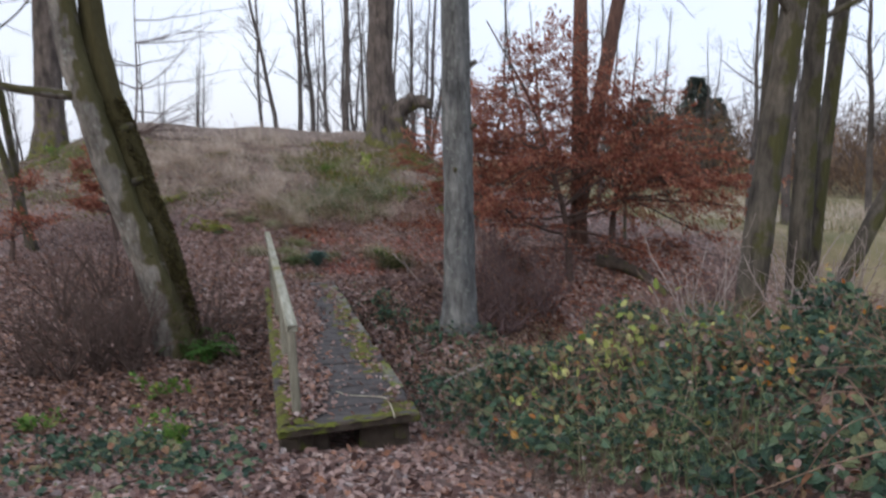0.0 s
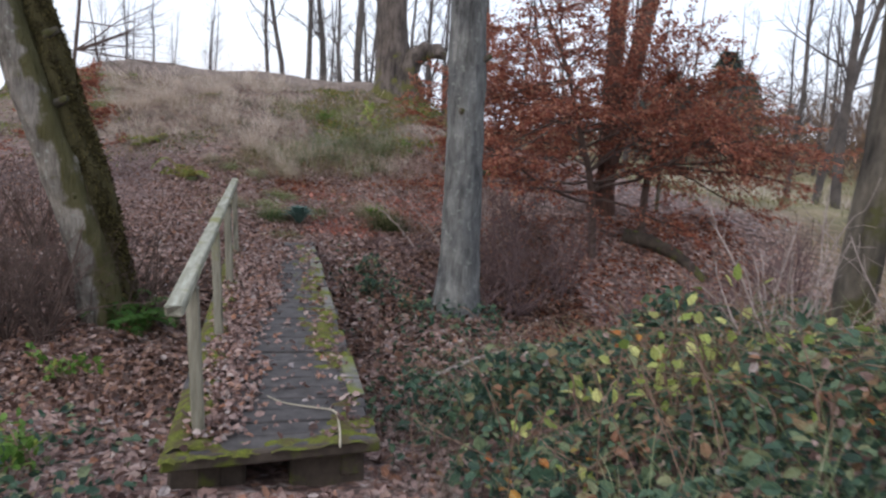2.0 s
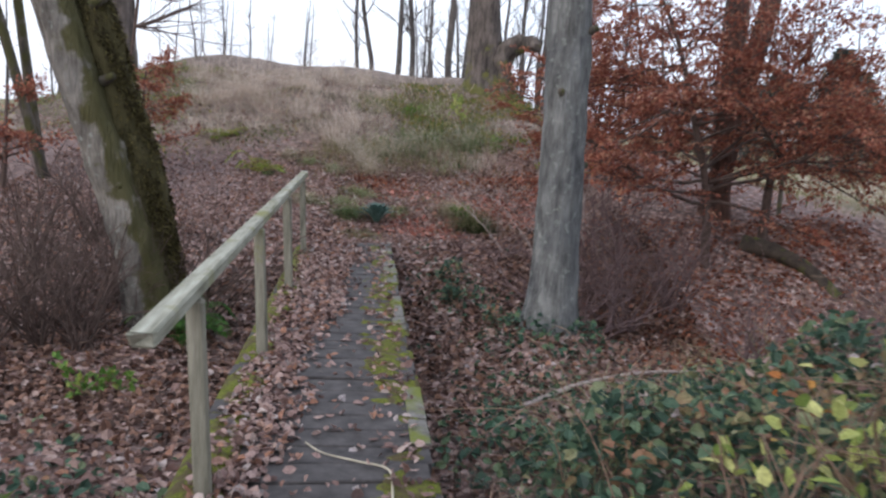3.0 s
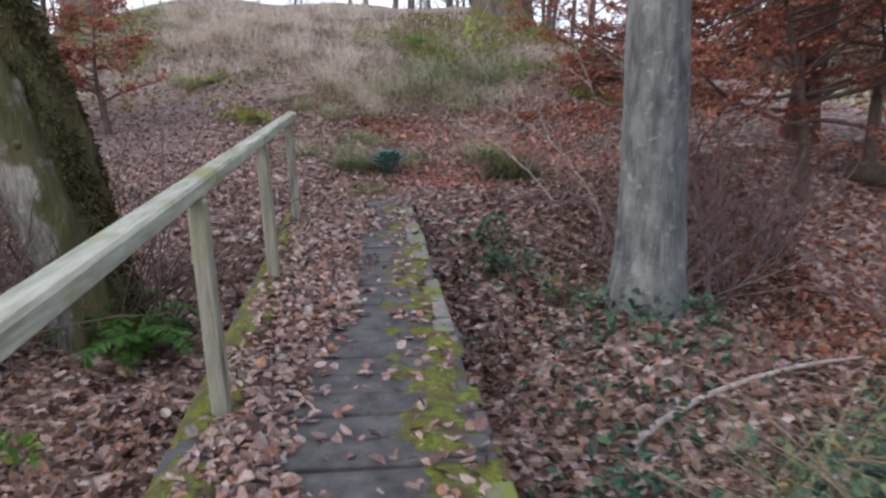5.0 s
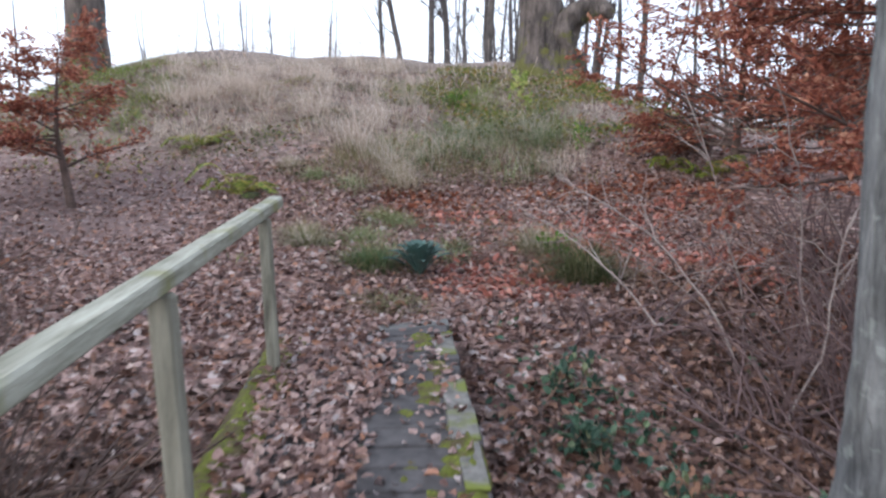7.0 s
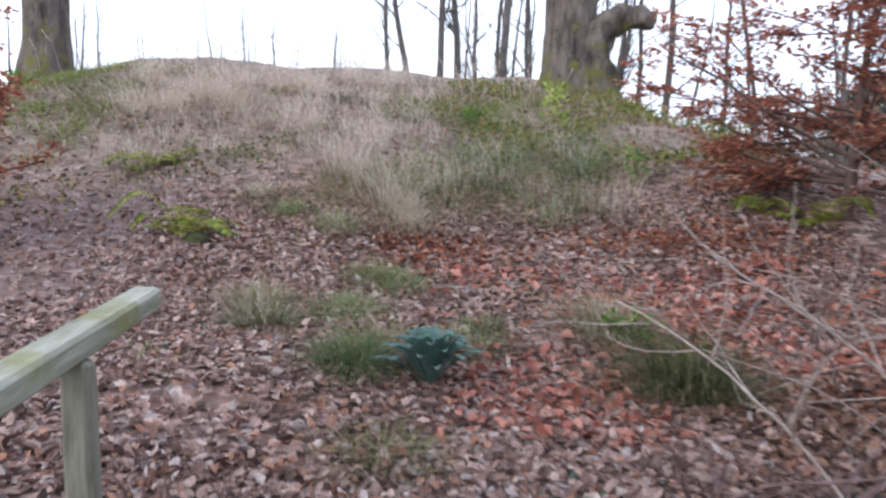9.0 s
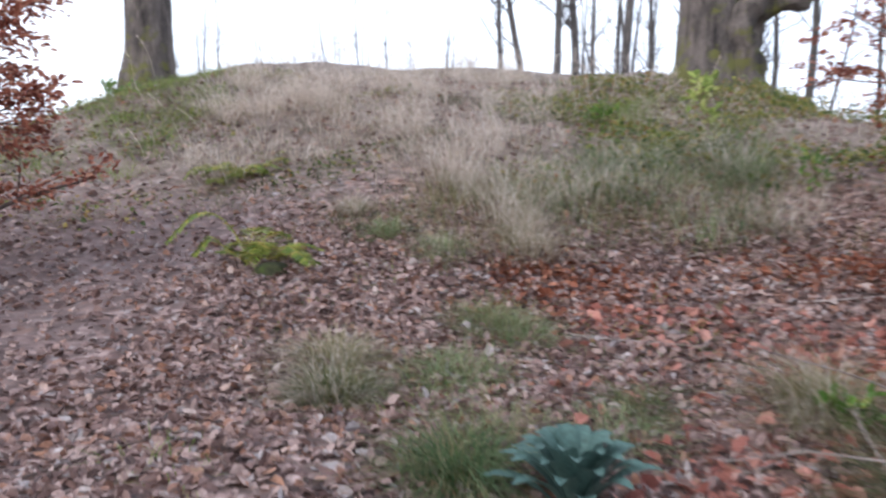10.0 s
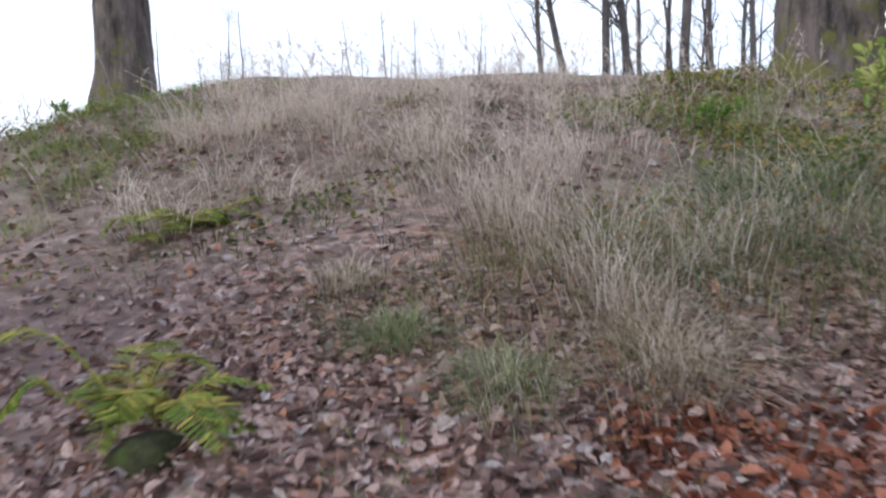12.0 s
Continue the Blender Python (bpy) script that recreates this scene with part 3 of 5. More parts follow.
# ---- the footbridge ----
def build_bridge():
    bridge = thing("footbridge", world(4.0, 0.5, -0.1), "mossy plank footbridge over a leaf-filled ditch, one handrail", "footbridge")
    edges = np.arange(-0.15, 8.1, 0.2289)
    for k, (a, b) in enumerate(zip(edges, edges[1:])):
        pale = rng.random() < (0.35 if a > 5.6 else 0.06)
        W = box((a + 0.006, -0.13 + rng.normal(0, 0.012), -0.075), (b - 0.008, 1.06 + rng.normal(0, 0.016), rng.normal(0, 0.004)), 0.007, 0.0015)
        part("board", [W], M_DECK_PALE if pale else M_DECK, bridge, flat=True)
    for n in (0.02, 0.86):
        part("bearer", [box((0.0, n, -0.27), (7.95, n + 0.14, -0.078), 0.01)], M_BEAM, bridge, flat=True)
    part("end_beam", [box((-0.2, -0.15, -0.075), (-0.152, 1.08, 0.004), 0.012, 0.004)], M_BEAM, bridge, "mossy end beam", flat=True)
    for a, b in ((-0.14, 0.3), (0.56, 1.02)):
        part("footing", [box((0.02, a, -0.42), (0.5, b, -0.1), 0.02, 0.008)], M_BEAM, bridge, flat=True)
    part("footing", [box((7.6, -0.1, -0.45), (8.15, 1.05, -0.275), 0.02, 0.008)], M_BEAM, bridge, flat=True)
    a = 0.75
    while a < 7.7:
        b = a + rng.uniform(0.32, 0.6)
        if rng.random() < (0.4 if a < 3.5 else 0.75):
            strip = box((a + 0.01, 0.965 + rng.normal(0, 0.015), 0.002), (b - 0.012, 1.072 + rng.normal(0, 0.01), 0.014 + rng.uniform(0, 0.008)), 0.006, 0.003)
            part("edge_slab", [strip], M_EDGE, bridge, "pale worn edging", flat=True)
        a = b

    def slant(V):
        V = V.copy()
        V[:, 1] += -0.031 - 0.045 * (V[:, 0] + 0.66) / 8.1
        V[:, 0] += np.where((V[:, 0] < 0) & (V[:, 2] < 0.95), 0.05, 0)
        return V

    rail = part("handrail", [box((-0.68, -0.043, 0.893), (7.42, 0.043, 0.962), 0.01, 0.002, slant)], M_RAIL, bridge, "pale lichened timber rail", flat=True)
    for s, lean in ((0.17, 0.05), (2.42, 0.045), (4.64, 0.045), (6.79, 0.045)):
        mid = -0.022 - 0.045 * s / 8.1

        def tip_out(V, mid=mid, lean=lean):
            V = V.copy()
            V[:, 1] += mid + lean * (0.95 - V[:, 2])
            return V

        W, F = box((s - 0.039, -0.037, -0.4), (s + 0.039, 0.037, 0.89), 0.012, 0.003, tip_out)
        part("post", [(W, F)], M_POST, rail, "grey-green square post", flat=True)
    for name, lo, hi, band in (("moss", -0.1, 8.0, (0.66, 1.08)), ("moss", -0.1, 8.0, (-0.15, 0.12)), ("moss", -0.24, -0.02, (-0.16, 1.1))):
        s = np.arange(lo, hi, 0.03)
        n = np.arange(band[0], band[1], 0.03)
        S, N = np.meshgrid(s, n, indexing="ij")
        lump = np.array([[0.8 * noise.noise((a * 2.6, b * 4.2, 4.0)) + 0.6 * noise.noise((a * 9, b * 9, 1.0)) for b in n] for a in s])
        edge = np.minimum(1, np.minimum(N - band[0], band[1] - N) / 0.06)
        inner = np.abs(N - (0.92 if band[1] > 0.9 and lo > -0.2 else -0.13 if lo > -0.2 else 0.5))
        bias = (0.2 - (2.4 if band[0] > 0.5 else 1.4) * inner) if lo > -0.2 else 0.12 - 1.2 * np.abs(S + 0.19)
        if band[1] < 0.5:
            bias = bias + 0.34
        if band[0] > 0.5:
            bias = bias - 0.3 * smooth(5.2, 6.5, S) + 0.08 - 0.25 * (1 - smooth(0.6, 1.6, S))
        Z = np.clip(0.045 * (lump + bias) - 0.004, -0.02, 0.035) * np.clip(edge, 0, 1) - 0.012 * (1 - np.clip(edge, 0, 1))
        S2 = S + 0.2 * N * np.exp(-np.maximum(S + 0.2, 0) / 0.6) - 0.4 * (1.06 - N) * np.exp(-np.maximum(7.95 - S, 0) / 0.8)
        V = np.stack((P0[0] + S2 * DX + N * DY, P0[1] + S2 * DY - N * DX, Z + 0.004 - DECK_FALL * N), -1).reshape(-1, 3)
        i, j = np.meshgrid(np.arange(len(s) - 1), np.arange(len(n) - 1), indexing="ij")
        w = len(n)
        F = np.stack((i * w + j, (i + 1) * w + j, (i + 1) * w + j + 1, i * w + j + 1), -1).reshape(-1, 4)
        keep = (Z.reshape(-1)[F] > -0.006).any(1)
        tagged(part(name, [(V, F[keep])], M_MOSS, bridge, "bright yellow-green moss cushions"), kind="stuff")
    return bridge


build_bridge()


# ---- trees ----
def bare_tree(name, base, ctrl, radii, bark, label, limbs=(), twigs=(6, 1.2), flare=0.5, sides=22, steps=9, rough=0.05, twig_mat=None, group="", fork=2):
    """A trunk along a few control places (about its base), limbs given by hand as (height, way, length, thickness), twigs on them."""
    base = np.array(base)
    tree = thing(name, base, label, "tree", group)
    line = curve_through(np.array(ctrl, dtype=float), steps)
    r = np.interp(np.linspace(0, 1, len(line)), np.linspace(0, 1, len(radii)), radii)
    h = np.cumsum(np.r_[0, np.linalg.norm(np.diff(line, axis=0), axis=1)])
    r = r * (1 + flare * np.exp(-h / (radii[0] * 1.6)))
    part("trunk", [tube(line + base, r, sides, rough)], bark, tree)
    fine = []
    for at, way, length, thick in limbs:
        i = int(np.argmin(abs(h - at)))
        pts, rr = shoot(line[i] + base, way, length, thick, thick * 0.35, 10, 0.1, 0.03)
        part("limb", [tube(pts, rr, 9, 0.06)], bark, tree)
        for p2, r2 in side_shoots(pts, rr, twigs[0], 0.25, 1.0, twigs[1], (30, 65)):
            fine.append(tube(p2, r2, 5))
            for p3, r3 in side_shoots(p2, r2, fork, 0.3, 1.0, twigs[1] * 0.55, (25, 60)):
                fine.append(tube(p3, r3, 3))
    if fine:
        part("crown", fine, twig_mat or M_TWIG, tree, "bare twiggy crown")
    return tree


def shaggy_moss(tree, line, r, count):
    """Tufts of moss over the upper and bridge-facing side of a stem."""
    u = rng.uniform(0.02, 0.7, count) * (len(line) - 1)
    i = u.astype(int)
    a = rng.normal(0, 0.95, count)
    face = np.cos(a)[:, None] * dirs(-0.45, 0.9) + np.sin(a)[:, None] * dirs(0.9, 0.45)
    face = unit(face + np.array((0, 0, 0.1)))
    P = line[i] + (line[i + 1] - line[i]) * (u - i)[:, None] + face * (r[i] * rng.uniform(0.93, 1.08, count))[:, None]
    ok = np.sin(P[:, 2] * 5 + a * 4) + rng.normal(0, 0.5, count) > -0.4
    P, face = P[ok], face[ok]
    hang = face * 0.6 + rng.normal(0, 0.5, (len(P), 3)) - np.array((0, 0, 0.5))
    tagged(part("moss", [leaves(P, hang, face + rng.normal(0, 0.4, (len(P), 3)), rng.uniform(0.02, 0.07, len(P)), 0.018)], M_SHAG, tree, "shaggy olive moss", True), kind="stuff")


def spot(s, n, up=0.0):
    return world(s, n, float(ground_z(np.float64(s), np.float64(n))) + up)


def dirs(along, across, up=0.0):
    """A way given along the bridge, across it, and up."""
    return np.array((along * DX + across * DY, along * DY - across * DX, up))


def build_trees():
    # the leaning mossy tree beside the ditch: a pale stem and a mossy one from one foot
    twin = bare_tree("leaning_alder_tree", spot(TREE_A[0], TREE_A[1], -0.15),
                     [(0, 0, 0), dirs(-0.02, -0.2, 0.9), dirs(-0.05, -0.5, 1.85), dirs(-0.05, -0.97, 3.3), dirs(0.1, -1.35, 5.0), dirs(0.2, -1.6, 8.5)], (0.25, 0.225, 0.21, 0.19, 0.17, 0.1), M_BARK_A,
                     "leaning twin-stemmed tree with grey bark and shaggy moss",
                     ((3.9, dirs(-0.3, -1.0, 0.05), 2.6, 0.07), (5.6, dirs(0.3, 0.9, 0.6), 3.0, 0.06), (6.6, dirs(-0.4, 0.4, 0.9), 2.6, 0.05), (7.4, dirs(0.4, -0.8, 0.9), 2.6, 0.05)), (6, 1.1), 0.45, 30, 14, 0.1)
    foot = np.array(twin.location)
    line = curve_through(np.array([dirs(0.1, 0.03, -0.05), dirs(0.14, -0.06, 0.8), dirs(0.16, -0.25, 1.7), dirs(0.16, -0.62, 3.0), dirs(0.25, -1.0, 4.6), dirs(0.6, -1.2, 8.0)]), 14)
    girth = np.interp(np.linspace(0, 1, len(line)), np.linspace(0, 1, 6), (0.3, 0.23, 0.22, 0.2, 0.17, 0.09))
    part("second_stem", [tube(line + foot, girth, 28, 0.11)], M_BARK_MOSSY, twin, "dark stem covered in olive moss")
    shaggy_moss(twin, line + foot, girth, 11000)
    stems = []
    for k in range(26):
        q = foot + dirs(rng.normal(0.05, 0.12), rng.normal(-0.05, 0.2), 0.1)
        pts, rr = shoot(q, dirs(rng.normal(-0.1, 0.25), rng.normal(0.05, 0.4), 1.0), rng.uniform(0.7, 1.9), 0.008, 0.003, 7, 0.12, 0.02)
        stems.append(tube(pts, rr, 4))
        for p2, r2 in side_shoots(pts, rr, 4, 0.3, 1.0, 0.5, (25, 60), 4, 0.2):
            stems.append(tube(p2, np.maximum(r2, 0.0018), 3))
    tagged(part("basal_growth", stems, M_TWIG, twin, "thin bare shoots round the foot"), kind="stuff")
    # the straight grey trunk
    bare_tree("straight_alder_tree", spot(TREE_B[0], TREE_B[1], -0.15),
              [(0, 0, 0), dirs(0, 0.0, 1.5), dirs(0.03, -0.03, 3.2), dirs(0.05, -0.06, 5.5), dirs(0.1, -0.05, 9)], (0.23, 0.222, 0.215, 0.195, 0.11), M_BARK_B,
              "straight grey-barked alder trunk with ivy round its foot",
              ((5.6, dirs(0.2, 0.9, 0.6), 2.4, 0.05), (6.5, dirs(0.4, -0.9, 0.7), 2.4, 0.05), (7.6, dirs(-0.5, 0.6, 0.9), 2.2, 0.045)), (6, 1.0), 0.55, 26, 12, 0.065)
    # the clump of several stems
    for k, (ds, dn, top, r) in enumerate(CLUMP):
        b = spot(CLUMP_AT[0] + ds, CLUMP_AT[1] + dn, -0.15)
        c = [(0, 0, 0)] + [dirs(top[0] * u, top[1] * u ** 1.15, 8.0 * u) for u in (0.2, 0.45, 0.7, 1.0)]
        bare_tree("alder_tree", b, c, (r, r * 0.95, r * 0.85, r * 0.7, r * 0.45), M_BARK_C, "mossy grey-green stem of a leaning alder clump",
                  ((3.6 + 0.3 * k, dirs(rng.normal(0, 0.5), 0.8 if k % 2 else -0.6, 0.5), 2.2, 0.04), (5.5, dirs(0.2, -0.7 + 0.5 * k, 0.7), 2.4, 0.04)), (6, 1.0), 0.35, 16, group="alder clump stems")
    # broken stubs and knots
    for tree, places in (("leaning_alder_tree", ((1.5, dirs(-1, 0.15, 0.2)), (2.5, dirs(-0.7, 0.7, 0.35)), (3.2, dirs(-0.2, 1, 0.5)), (2.0, dirs(-0.9, -0.5, 0.3)))), ("straight_alder_tree", ((1.7, dirs(0.3, 1, 0.3)), (3.0, dirs(-0.6, 0.8, 0.5)), (3.9, dirs(-0.1, 1, 0.6)), (2.4, dirs(-0.8, -0.4, 0.3))))):
        ob = bpy.data.objects[tree]
        at = np.array(ob.location)
        for h, way in places:
            lean = 0.0 if tree.startswith("straight") else -0.24 * h
            q = at + dirs(0.04, lean, h) + unit(way) * 0.14
            part("branch_stub", [tube([q, q + unit(way) * 0.1, q + unit(way) * 0.16, q + unit(way) * 0.17], (0.06, 0.042, 0.035, 0.006), 9, 0.12)], M_BARK_C, ob, "short broken branch stub")
    # two old oaks on the mound
    bare_tree("old_oak_tree", spot(*OAK_L, -0.25), [(0, 0, 0), dirs(0, 0.05, 1.2), dirs(0.1, 0.05, 3), dirs(0.2, 0.1, 6), dirs(0.2, 0.3, 10)], (0.45, 0.44, 0.43, 0.41, 0.3), M_BARK_OAK,
              "thick old oak trunk with moss at its flared foot",
              ((5.0, dirs(-0.3, 1, 0.6), 5, 0.16), (6.5, dirs(0.2, -1, 0.7), 5, 0.16), (8, dirs(-0.5, 0.5, 1), 4.5, 0.13)), (10, 1.6), 0.75, 26, rough=0.06)
    oak = bare_tree("old_oak_tree", spot(*OAK_R, -0.3), [(0, 0, 0), dirs(0, -0.05, 1.2), dirs(0.1, -0.12, 3), dirs(0.2, 0.0, 6), dirs(0.2, -0.1, 10)], (0.5, 0.48, 0.46, 0.44, 0.3), M_BARK_OAK,
                    "thick old oak with a broken limb stump and moss",
                    ((5.5, dirs(0.3, 1, 0.6), 5, 0.16), (6.5, dirs(-0.2, -1, 0.5), 5, 0.17), (8, dirs(0.5, 0.5, 1), 4.5, 0.13)), (10, 1.6), 0.8, 26, rough=0.07)
    o = spot(*OAK_R)
    line = curve_through([o + dirs(-0.15, 0.62, -0.35), o + dirs(-0.3, 0.5, 0.3), o + dirs(-0.32, 0.42, 0.95), o + dirs(-0.35, 0.72, 1.4), o + dirs(-0.38, 1.2, 1.5), o + dirs(-0.4, 1.6, 1.42)], 6)
    part("broken_limb", [tube(line, np.linspace(0.42, 0.17, len(line)), 18, 0.28)], M_BARK_OAK, oak, "broken twisted limb stump")
    # two reddish trunks behind the beech
    for s, n, top in RED_TRUNKS:
        bare_tree("reddish_tree", spot(s, n, -0.1), [(0, 0, 0), dirs(top[0] * 0.2, top[1] * 0.2, 2), dirs(top[0] * 0.5, top[1] * 0.5, 5), dirs(top[0], top[1], 10)], (0.185, 0.175, 0.155, 0.1), M_BARK_RED,
                  "slim reddish-brown trunk behind the beech", ((5.5, dirs(0.2, 1, 0.3), 3, 0.05), (6.5, dirs(-0.3, -1, 0.4), 3, 0.05), (7.5, dirs(0.6, 0.4, 0.8), 2.6, 0.045)), (8, 1.2), 0.3, 14, group="reddish trunks")
    # the thin pair beyond the leaning tree
    for s, n, top in ((11.0, -4.55, -1.7), (11.4, -4.75, -0.8), (10.6, -5.3, -1.2)):
        bare_tree("thin_tree", spot(s, n, -0.1), [(0, 0, 0), dirs(0, top * 0.3, 2), dirs(0.2, top * 0.8, 5), dirs(0.2, top, 8)], (0.085, 0.08, 0.065, 0.03), M_BARK_C, "thin leaning mossy stem among leaf litter",
                  ((3.0, dirs(0.2, -0.8, 0.5), 1.8, 0.03), (4.5, dirs(-0.2, 0.8, 0.6), 1.8, 0.025)), (6, 0.9), 0.3, 10, group="thin stems")


TREE_A, TREE_B = (5.2, -1.36), (4.95, 2.67)
CLUMP_AT = (0.6, 4.58)
CLUMP = ((0.0, 0.0, (0.1, 1.15), 0.155), (0.5, 0.95, (0.2, 0.5), 0.125), (0.5, 0.45, (0.1, 0.3), 0.075), (0.35, 1.0, (0.1, 5.2), 0.1), (0.75, 1.25, (0.3, 1.0), 0.1))
OAK_L, OAK_R = (23.2, -6.85), (22.5, 4.3)
RED_TRUNKS = ((10.3, 6.72, (0.1, 0.0)), (10.4, 6.6, (0.2, 2.0)))
build_trees()


def build_far_trees():
    # slim bare trees past the crest, and along the meadow
    models = []
    for k in range(5):
        b = np.array((0.0, 0.0, -300.0 - 20 * k))
        t = thing("slim_tree", b, "slim bare birch standing beyond the crest", "tree", "slim bare trees")
        H = 11 + k
        pts, rr = shoot(b, (rng.normal(0, 0.03), rng.normal(0, 0.03), 1), H, 0.085 + 0.012 * k, 0.015, 14, 0.05, 0.12)
        part("trunk", [tube(pts, rr * 1.25, 8, 0.04)], M_FAR_TWIG, t)
        fine = []
        for p2, r2 in side_shoots(pts, rr, 22, 0.18, 0.97, 1.8, (28, 60), 6, 0.14, 0.1, 0.4):
            fine.append(tube(p2, r2, 4))
            for p3, r3 in side_shoots(p2, r2, 5, 0.2, 1.0, 0.8, (25, 60), 4, 0.2, 0.06, 0.6):
                fine.append(tube(p3, np.maximum(r3, 0.006), 3))
        part("crown", fine, M_FAR_TWIG, t, "bare twiggy crown")
        models.append(t)
    places = [(36, n) for n in SLIM_BEHIND] + [(float(rng.uniform(42, 62)), float(rng.uniform(4, 40))) for _ in range(30)] + [(float(rng.uniform(75, 95)), float(rng.uniform(-34, -2))) for _ in range(22)] + list(SLIM_MEADOW)
    for k, (s, n) in enumerate(places):
        s += rng.uniform(-1.5, 1.5) if k < len(SLIM_BEHIND) else 0
        p = spot(s, n, -0.2)
        m = Matrix.Translation(Vector(p)) @ Matrix.Rotation(rng.uniform(0, 6.28), 4, "Z") @ Matrix.Diagonal((1, 1, 1, 1))
        copy_thing(models[k % 5], m)
    for t in models:
        for o in list(t.children):
            bpy.data.objects.remove(o)
        bpy.data.objects.remove(t)


SLIM_BEHIND = (0.3, 0.9, 2.0, 2.7, 4.3, 5.6, 6.4, 8.2, 9.0, 10.8, 12.5, 14.2, 17.5)
SLIM_MEADOW = ((19.1, 16.6), (15.4, 15.0), (13.5, 14.2), (22, 24), (13, 20), (26, 14), (16, -24), (20, -27), (12, -30))
build_far_trees()


# ---- things of leaves ----
def beech(name, base, stem, spread, levels, count, label, mat=M_BEECH, size=0.065, lift=0.1, low=0.25, high=0.98):
    """A young beech that keeps its dead leaves on flat sprays."""
    base = np.array(base)
    tree = thing(name, base, label, "beech tree")
    line = curve_through(np.array(stem, dtype=float) + base, 7)
    r = np.linspace(0.05 + 0.012 * spread, 0.012, len(line))
    part("trunk", [tube(line, r, 10, 0.05)], M_TWIG, tree)
    P, way, fine = [], [], []
    boughs = side_shoots(line, r, levels, low, high, spread, (65, 95), 8, 0.07, lift * 0.1, 0.5, 0.85)
    for p, rr in boughs:
        part("bough", [tube(p, rr, 5)], M_TWIG, tree)
        for p2, r2 in side_shoots(p, rr, 9, 0.2, 1.0, spread * 0.42, (30, 60), 5, 0.12, -0.02, 0.5, 0.93):
            fine.append(tube(p2, np.maximum(r2, 0.002), 3))
            k = max(3, count // (levels * 9))
            u = rng.uniform(0.1, 1.0, k) * (len(p2) - 1)
            i = np.minimum(u.astype(int), len(p2) - 2)
            P.append(p2[i] + (p2[i + 1] - p2[i]) * (u - i)[:, None] + rng.normal(0, 0.055, (k, 3)) * (1, 1, 0.35))
            w = unit(p2[-1] - p2[0]) + rng.normal(0, 0.55, (k, 3)) * (1, 1, 0.5)
            way.append(w)
    tagged(part("twig_growth", fine, M_TWIG, tree), kind="stuff")
    P, way = np.concatenate(P), np.concatenate(way)
    part("foliage", [leaves(P, way, ups(len(P), 0.5), rng.uniform(0.7, 1.3, len(P)) * size, rng.uniform(0.7, 1.2, len(P)) * size * 0.62)], mat, tree, "rust-red dry leaves", True)
    return tree


def build_beeches():
    beech("young_beech_tree", spot(8.7, 5.9, -0.1), [(0, 0, 0), dirs(0.1, -0.05, 1.2), dirs(0.0, -0.4, 2.3), dirs(0.1, -0.8, 3.6), dirs(0.2, -1.7, 5.2)], 2.4, 52, 21000, "young beech holding layered sprays of rust-red leaves", low=0.2, high=0.85)
    beech("young_beech_tree", spot(9.2, 7.0, -0.1), [(0, 0, 0), dirs(0.1, 0.1, 1.2), dirs(0.1, 0.3, 2.0), dirs(0.2, 0.8, 2.9)], 2.9, 38, 15000, "spreading beech with level sprays of rust-red leaves", low=0.4)
    beech("young_beech_tree", spot(12.9, 5.2, -0.1), [(0, 0, 0), dirs(0, 0.02, 0.7), dirs(0.1, 0.1, 1.5), dirs(0.1, 0.2, 2.6)], 1.9, 42, 14500, "bushy beech with rust-red leaves beside the mound", low=0.18)
    beech("beech_sapling", spot(12.2, -3.2, -0.05), [(0, 0, 0), dirs(0, -0.06, 0.5), dirs(0, -0.12, 1.0), dirs(0, -0.05, 1.9)], 0.9, 26, 4600, "small beech sapling with copper leaves on bare litter", low=0.35, size=0.06)
    beech("beech_sapling", spot(9.4, -4.6, -0.05), [(0, 0, 0), dirs(0, 0.06, 0.6), dirs(0, 0.1, 1.5)], 0.9, 14, 1600, "small beech sapling with copper leaves", low=0.3, size=0.06)


build_beeches()


def frond_plant(name, base, count, length, mat, label, category="fern", rise=0.75, wide=0.11):
    base = np.array(base)
    fern = thing(name, base, label, category)
    for a in np.linspace(0, 6.28, count, endpoint=False) + rng.uniform(0, 0.6, count):
        d = np.array((math.cos(a), math.sin(a), 0))
        L, lift = length * rng.uniform(0.55, 1.2), rise * rng.uniform(0.25, 1.7)
        root = base + rng.normal(0, 0.05, 3) * (1, 1, 0)
        ctrl = [root, root + d * L * 0.35 + (0, 0, L * lift * 0.6), root + d * L * 0.75 + (0, 0, L * lift * 0.62), root + d * L + (0, 0, L * lift * 0.3)]
        ctrl = [c + rng.normal(0, 0.03, 3) * (i > 0) for i, c in enumerate(ctrl)]
        line = curve_through(ctrl, 8)
        side = np.array((-d[1], d[0], 0))
        u = np.linspace(0.1, 1, 40)
        idx = u * (len(line) - 1)
        i = np.minimum(idx.astype(int), len(line) - 2)
        P = line[i] + (line[i + 1] - line[i]) * (idx - i)[:, None]
        size = wide * np.sin(np.clip(1.12 - u, 0, 1) * 2.4) ** 0.8 + 0.012
        tang = unit(np.gradient(P, axis=0))
        pieces = []
        for sgn in (-1, 1):
            way = side * sgn + tang * 0.45 + rng.normal(0, 0.08, (len(P), 3)) + np.array((0, 0, -0.15))
            pieces.append(leaves(P, way, ups(len(P), 0.25), size * rng.uniform(0.75, 1.1, len(P)), 0.017, 0.1))
        stem = tube(line, np.linspace(0.004, 0.0015, len(line)), 4)
        part("frond", pieces + [stem], mat, fern, flat=True)
    return fern


